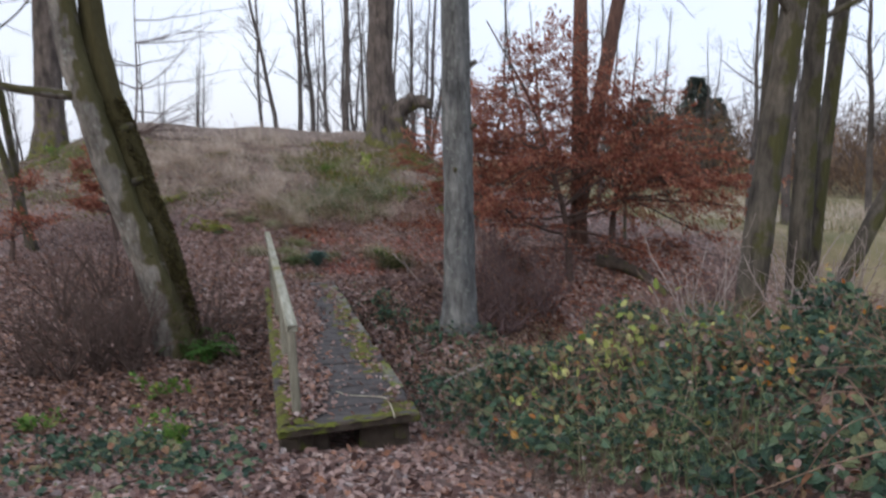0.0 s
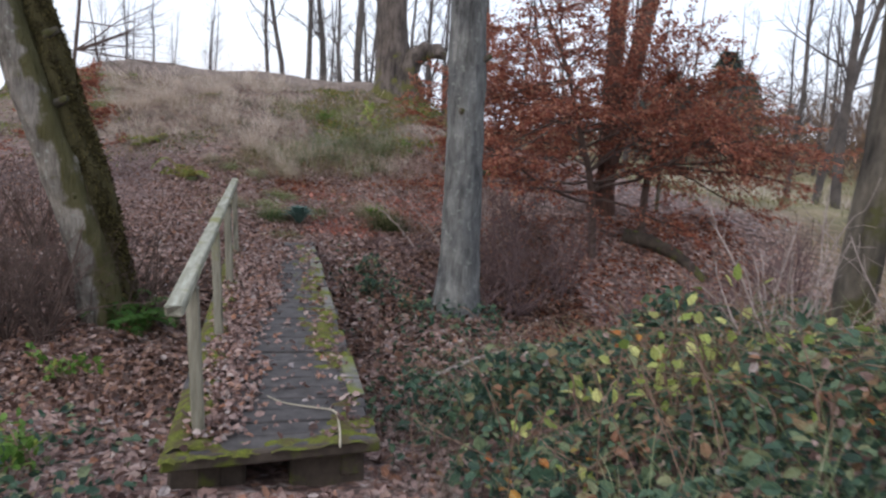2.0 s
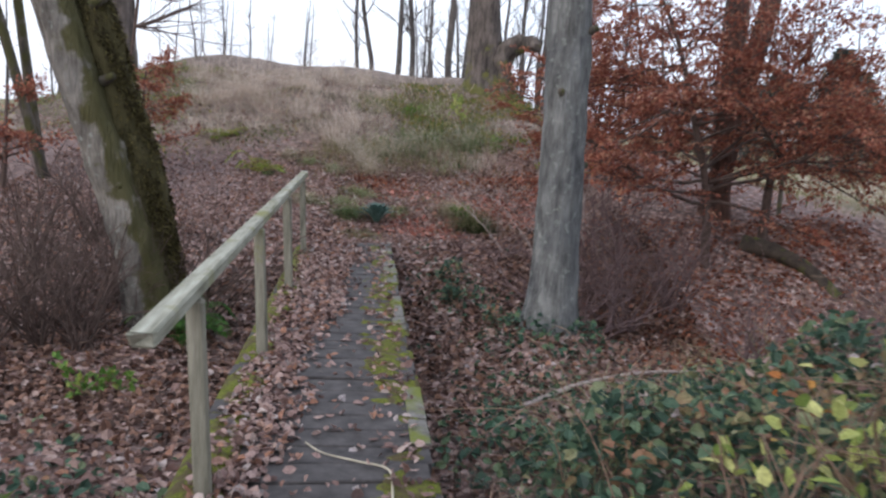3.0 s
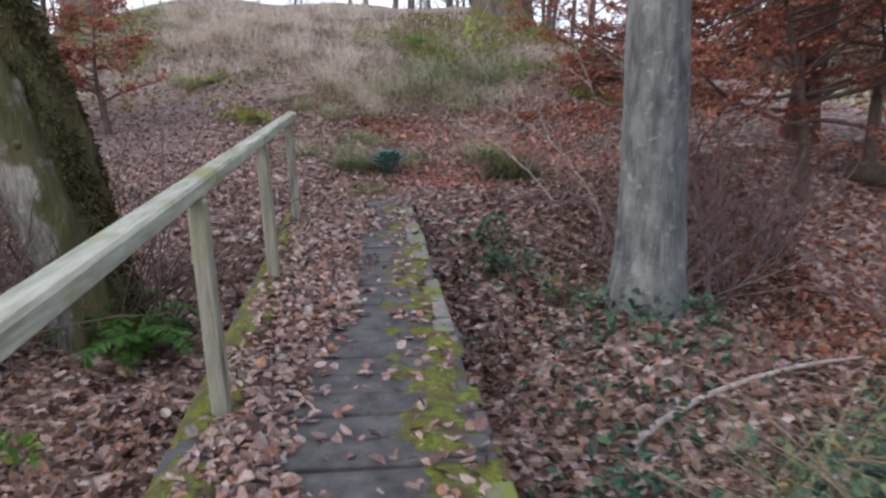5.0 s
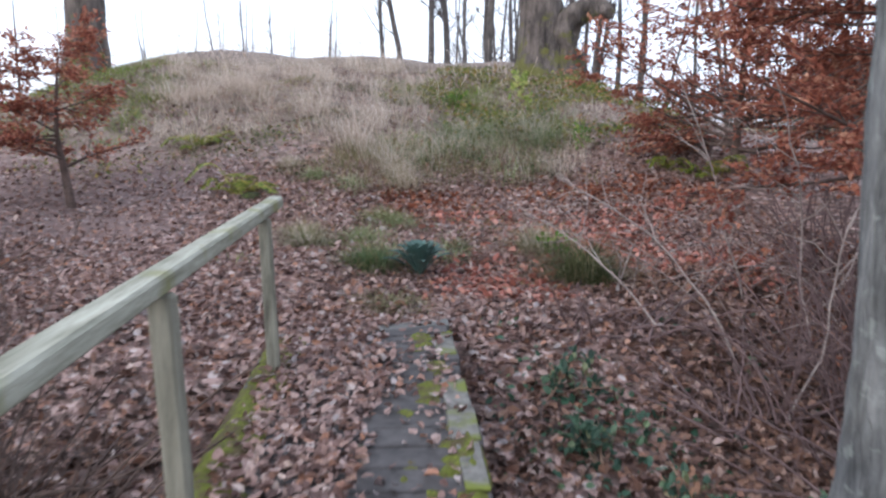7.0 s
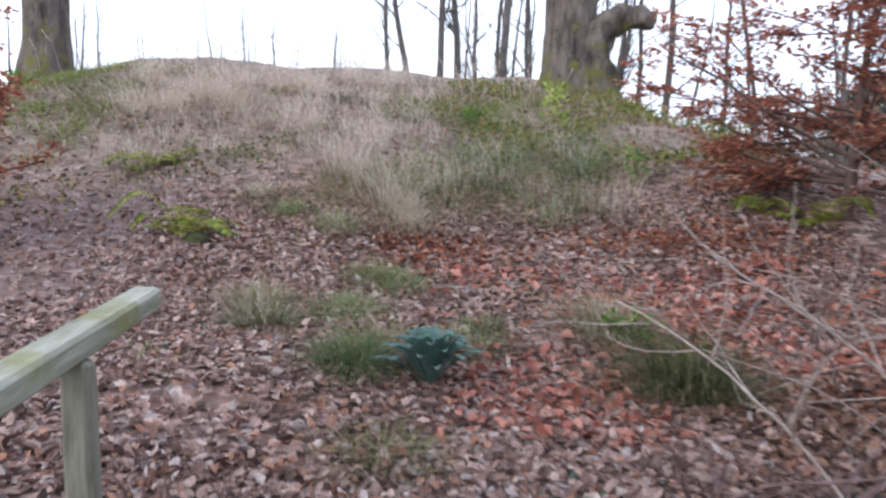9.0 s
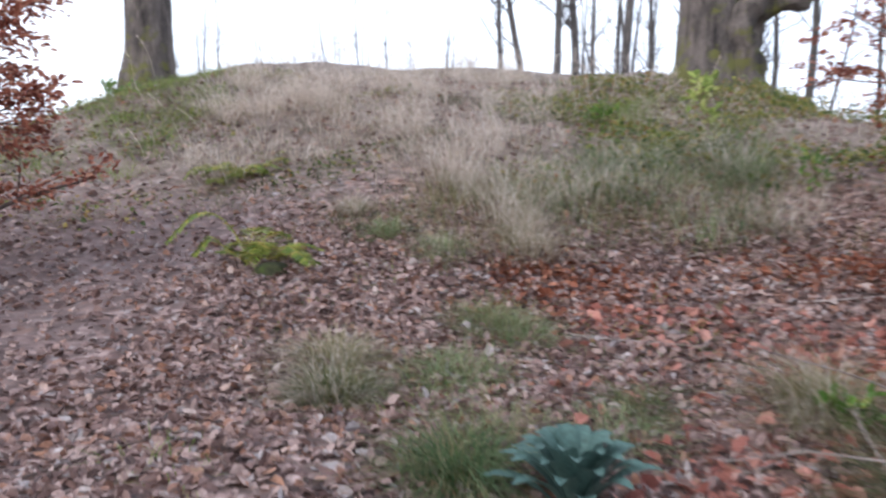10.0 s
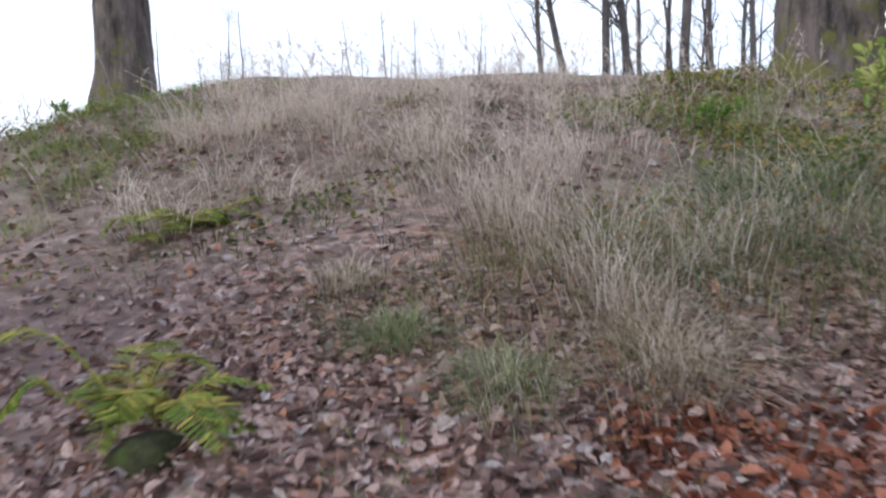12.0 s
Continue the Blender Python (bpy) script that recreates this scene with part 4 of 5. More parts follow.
def build_ferns():
    frond_plant("fern", spot(12.5, -1.22), 12, 0.52, M_FERN, "yellowing fern on leaf litter", rise=0.62)
    frond_plant("fern", spot(15.65, -2.44), 13, 0.58, M_FERN, "yellow-green fern on the slope", rise=0.45)
    frond_plant("fern", spot(4.85, -0.98), 9, 0.55, M_FERN_GREEN, "green fern at the foot of the leaning tree", rise=0.7)
    frond_plant("fern", spot(5.2, -1.15), 7, 0.45, M_FERN_GREEN, "small green fern against the mossy trunk", rise=0.8)
    frond_plant("fern", spot(12.75, 4.8), 8, 0.38, M_FERN, "green fern under the beech", rise=0.7)
    frond_plant("fern", spot(13.05, 4.35), 7, 0.35, M_FERN, "small pale green fern under the beech", rise=0.6)


build_ferns()


def rosette(base):
    base = np.array(base)
    plant = thing("rosette_plant", base, "blue-green leafy rosette growing among fallen leaves", "plant")
    for k in range(34):
        ring = k / 34
        a, L = k * 2.4, 0.2 + 0.15 * ring
        d = np.array((math.cos(a), math.sin(a), 0))
        side = np.array((-d[1], d[0], 0))
        lift = 1.9 - 1.1 * ring
        rows = []
        for u in np.linspace(0, 1, 7):
            c = base + (0, 0, 0.02 + 0.09 * (1 - ring)) + d * L * (0.1 + u * 0.9) * (1 - 0.3 * (1 - ring)) + np.array((0, 0, 1.0)) * L * lift * u * (1.25 - 0.7 * u)
            w = 0.036 * math.sin(math.pi * (0.1 + 0.88 * u) ** 1.3) + 0.004
            rows.append((c - side * w + (0, 0, 0.35 * w), c - side * w * 0.1, c + side * w * 0.1, c + side * w + (0, 0, 0.35 * w)))
        V = np.array(rows).reshape(-1, 3)
        F = np.array([[4 * i + j, 4 * i + j + 1, 4 * i + j + 5, 4 * i + j + 4] for i in range(6) for j in range(3)])
        part("leaf", [(V, F)], M_ROSETTE, plant)


rosette(spot(9.36, 0.9))


def grass_tuft(name, s, n, radius, count, length, mat, label, bend=0.7, mix=None):
    ds, dn = rng.normal(0, radius * 0.6, count), rng.normal(0, radius * 0.6, count)
    P = on_ground(s + ds, n + dn, -0.01)
    way = np.stack((ds * DX + dn * DY, ds * DY - dn * DX, 0 * ds), 1) / radius + rng.normal(0, 0.7, (count, 3))
    shrink = np.exp(-(ds ** 2 + dn ** 2) / (radius * 0.9) ** 2) * 0.6 + 0.4
    tuft = thing(name, spot(s, n), label, "grass tuft", "grass tufts")
    length *= 1.35
    half = int(count * (0.7 if mix else 1.0))
    part("green_growth", [blades(P[:half], way[:half], rng.uniform(0.2, 1.0, half) * length * shrink[:half], 0.0048, rng.uniform(0.5, 2.0, half) * bend)], mat, tuft)["kind"] = "stuff"
    if mix:
        k = count - half
        part("dry_growth", [blades(P[half:], way[half:] + dirs(-0.2, -0.3), rng.uniform(0.3, 1.2, k) * length * shrink[half:], 0.0034, rng.uniform(0.6, 2.1, k) * bend)], mix, tuft, "straw-coloured blades")["kind"] = "stuff"


def build_tufts():
    grass_tuft("grass_tuft", 10.25, -0.2, 0.17, 1700, 0.25, M_TUFT, "rounded olive grass tuft with straw tips", 0.8, M_STRAW)
    grass_tuft("grass_tuft", 9.5, 0.46, 0.17, 1100, 0.3, M_MEADOW_GREEN, "green grass tuft beside the rosette", 0.9, M_OLIVE)
    grass_tuft("grass_tuft", 9.6, 2.45, 0.24, 1900, 0.55, M_DARK_GRASS, "dark green grass tuft with long dry blades", 0.8, M_OLIVE)
    grass_tuft("grass_tuft", 10.5, 2.2, 0.22, 963, 0.5, M_OLIVE, "yellowing grass tuft with dry blades", 0.9, M_STRAW)
    grass_tuft("grass_tuft", 11.55, 0.53, 0.22, 963, 0.22, M_OLIVE, "low olive grass tuft", 0.9, M_GRASS)
    grass_tuft("grass_tuft", 12.7, 0.1, 0.2, 688, 0.24, M_GRASS, "low green grass tuft", 0.9, M_STRAW)
    grass_tuft("grass_tuft", 13.25, -0.39, 0.18, 688, 0.26, M_GRASS, "small green grass tuft", 0.9, M_OLIVE)
    grass_tuft("grass_tuft", 14.3, -0.87, 0.16, 550, 0.3, M_STRAW, "small straw-coloured grass tuft", 0.9, M_OLIVE)
    grass_tuft("grass_tuft", 8.55, 0.65, 0.3, 872, 0.16, M_OLIVE, "low grass tuft at the end of the bridge", 0.9, M_GRASS)
    grass_tuft("grass_tuft", 11.35, 0.68, 0.3, 963, 0.2, M_GRASS, "spreading green grass tuft", 0.9, M_OLIVE)
    grass_tuft("grass_tuft", 10.75, -0.3, 0.2, 872, 0.3, M_OLIVE, "tuft of pale hair-like dry grass", 0.9, M_STRAW)
    grass_tuft("grass_tuft", 13.6, 0.72, 0.2, 734, 0.32, M_STRAW, "fluffy straw-coloured grass tuft", 1.0, M_OLIVE)
    grass_tuft("grass_tuft", 13.0, 0.78, 0.22, 872, 0.42, M_STRAW, "pale drooping dry grass tuft", 1.0, M_OLIVE)
    grass_tuft("grass_tuft", 10.6, 0.35, 0.28, 900, 0.22, M_GRASS, "thin green grass tuft in leaf litter", 0.9, M_OLIVE)
    grass_tuft("grass_tuft", 9.85, 0.62, 0.28, 420, 0.2, M_OLIVE, "low green grass tuft beside fallen leaves", 0.9, M_GRASS)
    grass_tuft("grass_tuft", 10.4, 1.3, 0.2, 500, 0.2, M_TUFT, "dark green grass tuft in leaf litter", 0.9, M_GRASS)
    grass_tuft("grass_tuft", 10.05, 1.15, 0.25, 596, 0.18, M_GRASS, "low green grass tuft", 0.9, M_OLIVE)


build_tufts()


def slope_grass():
    """Tussocks of fine dry grass and green patches over the mound."""
    def field(tussocks, per, s0, s1, n0, n1, test, length, mat, name, label, width=0.0026, bend=(0.6, 1.6), loose=0.15):
        s, n = rng.uniform(s0, s1, tussocks), rng.uniform(n0, n1, tussocks)
        keep = rng.uniform(0, 1, tussocks) < test(s, n)
        s, n = np.repeat(s[keep], per), np.repeat(n[keep], per)
        k = len(s)
        swing, size = np.repeat(rng.normal(0, 0.5, (keep.sum(), 2)), per, 0), np.repeat(rng.uniform(0.4, 1.3, keep.sum()), per)
        ds, dn = rng.normal(0, loose, k), rng.normal(0, loose, k)
        P = on_ground(s + ds, n + dn, -0.02)
        out = np.stack(((ds * DX + dn * DY) / loose + swing[:, 0], (ds * DY - dn * DX) / loose + swing[:, 1] - 0.3, 0 * s), 1)
        out += rng.normal(0, 0.6, (k, 3))
        single(name, [blades(P, out, rng.uniform(0.2, 1.3, k) ** 1.1 * size * length, width, rng.uniform(*bend, k))], mat, label, "grass", "stuff")

    def patchy(s, n, f, phase):
        return 0.5 + 0.5 * np.sin(s * f + phase + 0.8 * np.sin(n * f * 0.8)) * np.sin(n * f * 0.9 + phase * 1.7)

    def plumes(count, s0, s1, n0, n1, test):
        s, n = rng.uniform(s0, s1, count * 3), rng.uniform(n0, n1, count * 3)
        keep = np.flatnonzero(rng.uniform(0, 1, count * 3) < test(s, n))[:count]
        stalks, P, W = [], [], []
        for q in on_ground(s[keep], n[keep]):
            lean = np.array((*rng.normal(0, 0.22, 2), 1.0)) + dirs(-0.2, -0.1)
            H = rng.uniform(0.5, 0.95)
            bow = curve_through([q, q + lean * H * 0.6, q + lean * H + np.array((lean[0], lean[1], -0.25)) * H * 0.35], 4)
            stalks.append(tube(bow, np.linspace(0.0022, 0.001, len(bow)), 3))
            k = 16
            u = rng.uniform(0.62, 1.0, k)[:, None]
            i = np.minimum((u[:, 0] * (len(bow) - 1)).astype(int), len(bow) - 2)
            P.append(bow[i] + (bow[i + 1] - bow[i]) * (u * (len(bow) - 1) - i[:, None]))
            W.append(unit(bow[-1] - bow[-2]) + rng.normal(0, 0.45, (k, 3)))
        P, W = np.concatenate(P), np.concatenate(W)
        single("grass_stalks", stalks, M_STRAW, "thin pale stalks of dry grass", "grass", "stuff")
        single("grass_plumes", [leaves(P, W, ups(len(P), 0.6), rng.uniform(0.03, 0.07, len(P)), 0.007)], M_PLUME, "fluffy pale seed heads of dry grass", "grass", "stuff", True)

    def blob(s, n, a, b, ra, rb):
        return np.exp(-((s - a) / ra) ** 2 - ((n - b) / rb) ** 2)

    field(900, 30, 13.4, 24.0, -9.0, 7.0, lambda s, n: np.clip(0.25 + 0.75 * smooth(14.5, 17, s), 0, 1) * (0.45 + 0.55 * patchy(s, n, 1.7, 0.9)), 0.3, M_THATCH, "dead_thatch", "matted dead grass over the mound", 0.005, (1.0, 2.1), 0.22)
    field(560, 85, 15.5, 23.5, -6.0, 1.5, lambda s, n: np.clip(blob(s, n, 18.3, -2.4, 1.7, 1.1) * 1.2 + blob(s, n, 20.8, -1.2, 2.2, 2.4) * 0.4, 0, 1) * np.clip(patchy(s, n, 2.7, 0.7) * 2.8 - 0.5, 0.06, 1), 0.68, M_STRAW, "dry_grass", "tall pale dry grass below the crest", 0.006)
    field(240, 60, 13.4, 19.0, -1.4, 2.4, lambda s, n: np.clip(0.9 * blob(s, n, 15.3, 0.1, 1.0, 0.6) + 0.8 * blob(s, n, 16.8, 0.3, 1.4, 0.9) + 0.9 * blob(s, n, 13.8, 0.8, 0.6, 0.25), 0, 1) * np.clip(patchy(s, n, 3.2, 1.9) * 3.2 - 0.8, 0.06, 1), 0.78, M_STRAW, "dry_grass", "tall pale dry grass clump on the slope", 0.0046)
    field(340, 50, 12.6, 17.0, 0.2, 4.4, lambda s, n: np.clip(blob(s, n, 15.1, 1.8, 0.8, 1.0) + 0.5 * blob(s, n, 15.6, 3.0, 1.0, 0.9), 0, 1) * np.clip(patchy(s, n, 3.0, 0.4) * 2.8 - 0.7, 0.05, 1), 0.55, M_GRASS, "green_grass", "long pale green grass bending over the slope", 0.0055)
    field(190, 50, 12.6, 16.2, -1.0, 1.6, lambda s, n: blob(s, n, 14.1, 0.25, 1.0, 0.7) * np.clip(patchy(s, n, 3.5, 0.2) * 2 - 0.2, 0.08, 1), 0.42, M_OLIVE, "fading_grass", "olive grass at the foot of the dry clump", 0.005)
    field(150, 50, 13.4, 16.8, 0.9, 4.6, lambda s, n: np.clip(blob(s, n, 14.9, 2.4, 1.2, 1.5), 0, 1) * np.clip(patchy(s, n, 2.9, 2.6) * 2 - 0.3, 0.1, 1), 0.6, M_STRAW, "dry_grass", "dry stalks among green grass on the slope", 0.0042)
    field(150, 44, 13.2, 17.0, 0.8, 4.8, lambda s, n: np.clip(blob(s, n, 14.6, 2.4, 1.2, 1.7), 0, 1) * np.clip(patchy(s, n, 2.3, 4.1) * 2 - 0.3, 0.1, 1), 0.4, M_OLIVE, "fading_grass", "olive grass among green blades", 0.005)
    field(110, 50, 16.0, 23.0, 1.5, 7.0, lambda s, n: 0.5 * blob(s, n, 18.5, 4.0, 2.0, 1.2) + 0.35, 0.45, M_STRAW, "dry_grass", "thin dry grass beside the oak")
    field(420, 45, 13.5, 23.5, -8.0, 5.5, lambda s, n: np.clip(patchy(s, n, 1.2, 3.1) * 1.4 - 0.3, 0.06, 1), 0.3, M_OLIVE, "fading_grass", "short fading grass between dry stalks")
    plumes(480, 13.4, 23.0, -5.5, 3.4, lambda s, n: np.clip(blob(s, n, 18.3, -2.4, 1.7, 1.1) + blob(s, n, 15.4, 0.1, 1.2, 0.7) * 1.4 + 0.5 * blob(s, n, 20.8, -1.2, 2.0, 2.4) + 0.9 * blob(s, n, 18.0, 1.8, 0.9, 1.3), 0, 1))
    field(560, 70, 15.5, 22.5, -10.0, -3.6, lambda s, n: np.clip(blob(s, n, 19.6, -5.4, 1.5, 1.2) * 1.3 + blob(s, n, 17.9, -4.0, 1.3, 0.9) + 0.25 * patchy(s, n, 1.0, 1.1), 0, 1), 0.22, M_LAWN, "green_grass", "short bright green grass round the oak", 0.006)
    field(240, 60, 13.4, 17.0, 0.9, 4.2, lambda s, n: np.clip(blob(s, n, 15.2, 2.0, 0.9, 1.1), 0, 1) * np.clip(patchy(s, n, 2.8, 1.4) * 2.4 - 0.5, 0.05, 1), 0.46, M_MEADOW_GREEN, "green_grass", "cool green grass clump on the slope", 0.006)
    field(260, 40, 13.2, 19.5, -2.2, 3.2, lambda s, n: np.clip(patchy(s, n, 2.1, 5.2) * 2.6 - 1.1, 0.02, 1), 0.26, M_DARK_GRASS, "dark_grass", "dark green grass in the gaps between dry clumps", 0.006)
    field(110, 60, 16.5, 20.5, 0.8, 3.6, lambda s, n: blob(s, n, 18.6, 2.0, 1.3, 1.0), 0.3, M_LAWN, "green_grass", "green grass patch high on the slope", 0.006)
    field(150, 26, 13.0, 16.5, -5.0, -0.6, lambda s, n: 0.5 + 0 * s, 0.2, M_OLIVE, "fading_grass", "thin grass at the edge of bare litter")
    field(200, 26, 9.0, 13.2, -0.9, 2.6, lambda s, n: np.clip(patchy(s, n, 2.7, 2.3) * 2.2 - 0.9, 0.02, 1), 0.13, M_LAWN, "green_grass", "green grass sprigs through leaf litter", 0.005, loose=0.12)
    field(120, 24, 9.8, 13.4, -1.0, 4.5, lambda s, n: np.clip(patchy(s, n, 2.2, 0.3) * 2 - 0.7, 0.05, 1), 0.17, M_OLIVE, "fading_grass", "thin grass through leaf litter", loose=0.2)
    field(260, 50, 9.0, 40.0, 9.0, 30.0, lambda s, n: 0.8 + 0 * s, 0.5, M_OLIVE, "meadow_grass", "rough meadow grass", 0.02, loose=0.6)
    field(200, 50, 12.0, 34.0, 11.0, 26.0, lambda s, n: np.clip(patchy(s, n, 0.5, 0.3), 0, 1), 0.7, M_STRAW, "meadow_grass", "pale dry meadow grass", 0.02, loose=0.5)


slope_grass()


def litter():
    """Fallen leaves by the ten thousand."""
    def lay(count, s0, s1, n0, n1, test, mat, name, label, size=(0.032, 0.095), up=None):
        s, n = rng.uniform(s0, s1, count), rng.uniform(n0, n1, count)
        keep = rng.uniform(0, 1, count) < test(s, n)
        s, n = s[keep], n[keep]
        k = len(s)
        P = on_ground(s, n, 0.0)
        P[:, 2] = (P[:, 2] if up is None else up - DECK_FALL * n) + rng.uniform(0.004, 0.03, k)
        L = rng.uniform(*size, k)
        single(name, [leaves(P, random_ways(k, 0.35), ups(k, 0.5), L, L * rng.uniform(0.45, 0.85, k), rng.uniform(-0.25, 0.5, (k, 1)))], mat, label, "fallen leaves", "stuff", True)

    def ditch(s, n):
        return smooth(0.8, 2.4, s) * (1 - smooth(6.6, 8.2, s - 0.15 * n))

    def off_deck(s, n):
        return 1.0 - ((s > -0.25) & (s < 8.1) & (n > -0.15) & (n < 1.08))

    lay(64000, -5.5, 8.6, -5.0, 5.0, lambda s, n: off_deck(s, n) * (1 - 0.8 * smooth(1.3, 2.2, n) * (1 - smooth(3.5, 4.5, s))) * (1 - 0.85 * ditch(s, n)), M_LITTER, "fallen_leaves", "brown and tan fallen leaves beside the track")
    lay(46000, 0.0, 8.6, -5.0, 5.0, lambda s, n: off_deck(s, n) * ditch(s, n), M_LITTER_DARK, "fallen_leaves", "dark brown fallen leaves in the ditch")
    lay(66000, 7.9, 14.5, -5.0, 5.0, lambda s, n: off_deck(s, n) * (1 - 0.75 * smooth(13, 14.5, s)) * (1 - 0.72 * (1 - smooth(-2.2, -0.9, n)) * smooth(9.5, 11, s)) * (1 - 0.75 * smooth(2.2, 3.2, n) * (1 - smooth(9.4, 10.2, s))), M_LITTER, "fallen_leaves", "brown and tan fallen leaves on the slope", (0.028, 0.078))
    lay(15000, 6.0, 9.8, 2.0, 5.2, lambda s, n: smooth(2.2, 3.2, n) * (1 - smooth(9.2, 9.8, s)), M_LITTER_DARK, "fallen_leaves", "dark brown fallen leaves on the ditch bank")
    lay(22000, 8.0, 22.0, -9.0, 7.0, lambda s, n: smooth(12.5, 14, s) * 0.7, M_LITTER, "fallen_leaves", "scattered fallen leaves on the mound", (0.05, 0.1))
    lay(18000, 9.8, 14.2, 0.5, 4.6, lambda s, n: np.exp(-((s - 12.5 - 0.05 * (n - 1.8)) / 0.45) ** 2) * np.clip(0.55 + 0.6 * np.sin(2.3 * n + 1.5 * s), 0.1, 1), M_RUST, "fallen_leaves", "drift of rust-red fallen leaves")
    lay(12000, 4.5, 10.0, 2.8, 9.0, lambda s, n: 0.8 * smooth(3.2, 4.8, n), M_RUST, "fallen_leaves", "rust-red fallen leaves under the beech", (0.05, 0.09))
    lay(9000, 8.8, 12.0, 0.6, 4.2, lambda s, n: smooth(0.7, 1.6, n) * np.clip(0.35 + 0.6 * np.sin(1.9 * s) * np.sin(2.4 * n + 1.0), 0.05, 0.8), M_COPPER, "fallen_leaves", "copper and pinkish fallen leaves on the slope", (0.05, 0.11))
    joint = lambda s: np.exp(-(((s + 0.15) % 0.2289 - 0.0) / 0.03) ** 2) + np.exp(-(((s + 0.15) % 0.2289 - 0.2289) / 0.03) ** 2)
    lay(12000, -0.1, 8.05, -0.06, 1.02, lambda s, n: np.clip((1 - smooth(0.26, 0.46, n - 0.06 * np.sin(2.1 * s) - 0.22 * smooth(2.5, 5.5, s) + 0.12 * (1 - smooth(0.5, 1.6, s)))) * 0.85 + 0.12 * joint(s) + 0.02 + 0.12 * smooth(0.72, 0.85, n) + 0.1 * smooth(6.0, 6.6, s) - 0.12 * smooth(6.9, 7.4, s) + 0.3 * smooth(7.7, 7.95, s), 0, 1) * (0.25 + 0.75 * smooth(-0.05, 0.25, s)),
        M_LITTER, "fallen_leaves", "fallen leaves lying on the bridge boards", (0.035, 0.075), 0.004)


litter()


def undergrowth():
    """A bank of brambles and ivy on the near side of the ditch."""
    def cover(s, n):
        edge = 1.35 + 0.2 * np.sin(1.7 * s) + 0.12 * np.sin(5.1 * s) + 1.3 * smooth(0.8, 3.2, s)
        wander = 0.5 * np.sin(0.9 * n) + 0.3 * np.sin(2.3 * n + 1)
        return smooth(edge, edge + 0.5, n) * (1 - smooth(1.9, 3.6, s - 0.1 * np.minimum(n, 9) + 0.4 * wander)) * smooth(-1.2, 0.4, s + 3.6 * (np.minimum(n, 7.5) - 1.5) + 0.6 * wander) * (1 - smooth(8.0, 11.8, n)) * smooth(-7.4, -5.4, s + 0.5 * wander)

    def lumps(s, n):
        return 0.5 + 0.28 * np.sin(1.9 * s + 1.3 * n) * np.sin(2.3 * n - 0.6 * s) + 0.22 * np.sin(4.3 * s - 1.1 * n) * np.sin(3.9 * n + 0.7 * s)

    def mass(count, test, s0, s1, n0, n1, tall, mat, name, label, size, low=0.05, tilt=0.7):
        s, n = rng.uniform(s0, s1, count), rng.uniform(n0, n1, count)
        keep = rng.uniform(0, 1, count) < test(s, n)
        s, n = s[keep], n[keep]
        k = len(s)
        top = tall * lumps(s, n) * 1.3 * (0.35 + 0.65 * np.clip(test(s, n), 0, 1))
        P = on_ground(s, n, 0.0)
        P[:, 2] += top * rng.uniform(low, 1.0, k) ** 0.6
        L = rng.uniform(0.45, 1.3, k) * size
        single(name, [leaves(P, random_ways(k, 0.6), ups(k, tilt), L, L * rng.uniform(0.5, 0.8, k), 0.2)], mat, label, "undergrowth", "stuff", True)

    mass(104000, cover, -7.5, 5.0, 1.2, 12.0, 0.62, M_BRAMBLE, "bramble_undergrowth", "dark green bramble and ivy undergrowth", 0.08)
    mass(19000, cover, -7.0, 5.0, 1.2, 12.0, 0.55, M_LITTER, "dead_bramble_leaves", "withered brown leaves caught in brambles", 0.07)
    mass(3400, lambda s, n: np.exp(-((s - 1.7) / 1.0) ** 2 - ((n - 1.75) / 0.4) ** 2), -0.3, 4.5, 1.15, 3.2, 0.5, M_IVY, "bramble_undergrowth", "dark green bramble leaves along the bridge", 0.075)
    mass(2600, lambda s, n: np.exp(-((s - 4.2) / 0.9) ** 2 - ((n - 2.4) / 0.5) ** 2) * 0.7, 2.8, 6.5, 1.2, 3.8, 0.35, M_IVY, "ivy", "ivy and brambles below the grey trunk", 0.07)
    mass(1800, lambda s, n: np.exp(-((s - 6.9) / 0.5) ** 2 - ((n - 1.9) / 0.5) ** 2), 5.6, 8.2, 1.15, 3.2, 0.2, M_IVY, "ivy", "dark ivy patch beside the bridge end", 0.06)
    mass(17000, lambda s, n: np.exp(-((s + 0.2) / 1.5) ** 2 - ((n + 1.5) / 1.0) ** 2) * np.clip(0.55 + 0.7 * np.sin(2.4 * s + 1) * np.sin(2.9 * n), 0.08, 1), -4.5, 3.0, -4.2, -0.25, 0.3, M_BRAMBLE, "bramble_undergrowth", "low dark green bramble leaves among litter", 0.075)
    mass(6500, lambda s, n: np.exp(-((s - 4.9) / 0.5) ** 2 - ((n - 2.65) / 0.5) ** 2), 3.5, 7, 1.4, 4.4, 0.5, M_IVY, "ivy", "ivy leaves round the foot of the grey trunk", 0.06)
    mass(2600, lambda s, n: 0.2 * np.clip(np.sin(2.2 * s) * np.sin(3.1 * n + 1) * 2, 0, 1), 5, 8.5, 1.3, 3.6, 0.15, M_IVY, "ivy", "scattered ivy in the ditch", 0.06)
    mass(1500, lambda s, n: 0.25 * np.clip(np.sin(2.6 * s + 1) * np.sin(2.1 * n) * 2, 0, 1), 1.0, 4.5, 1.3, 2.8, 0.15, M_IVY, "ivy", "scattered ivy beside the bridge", 0.06)
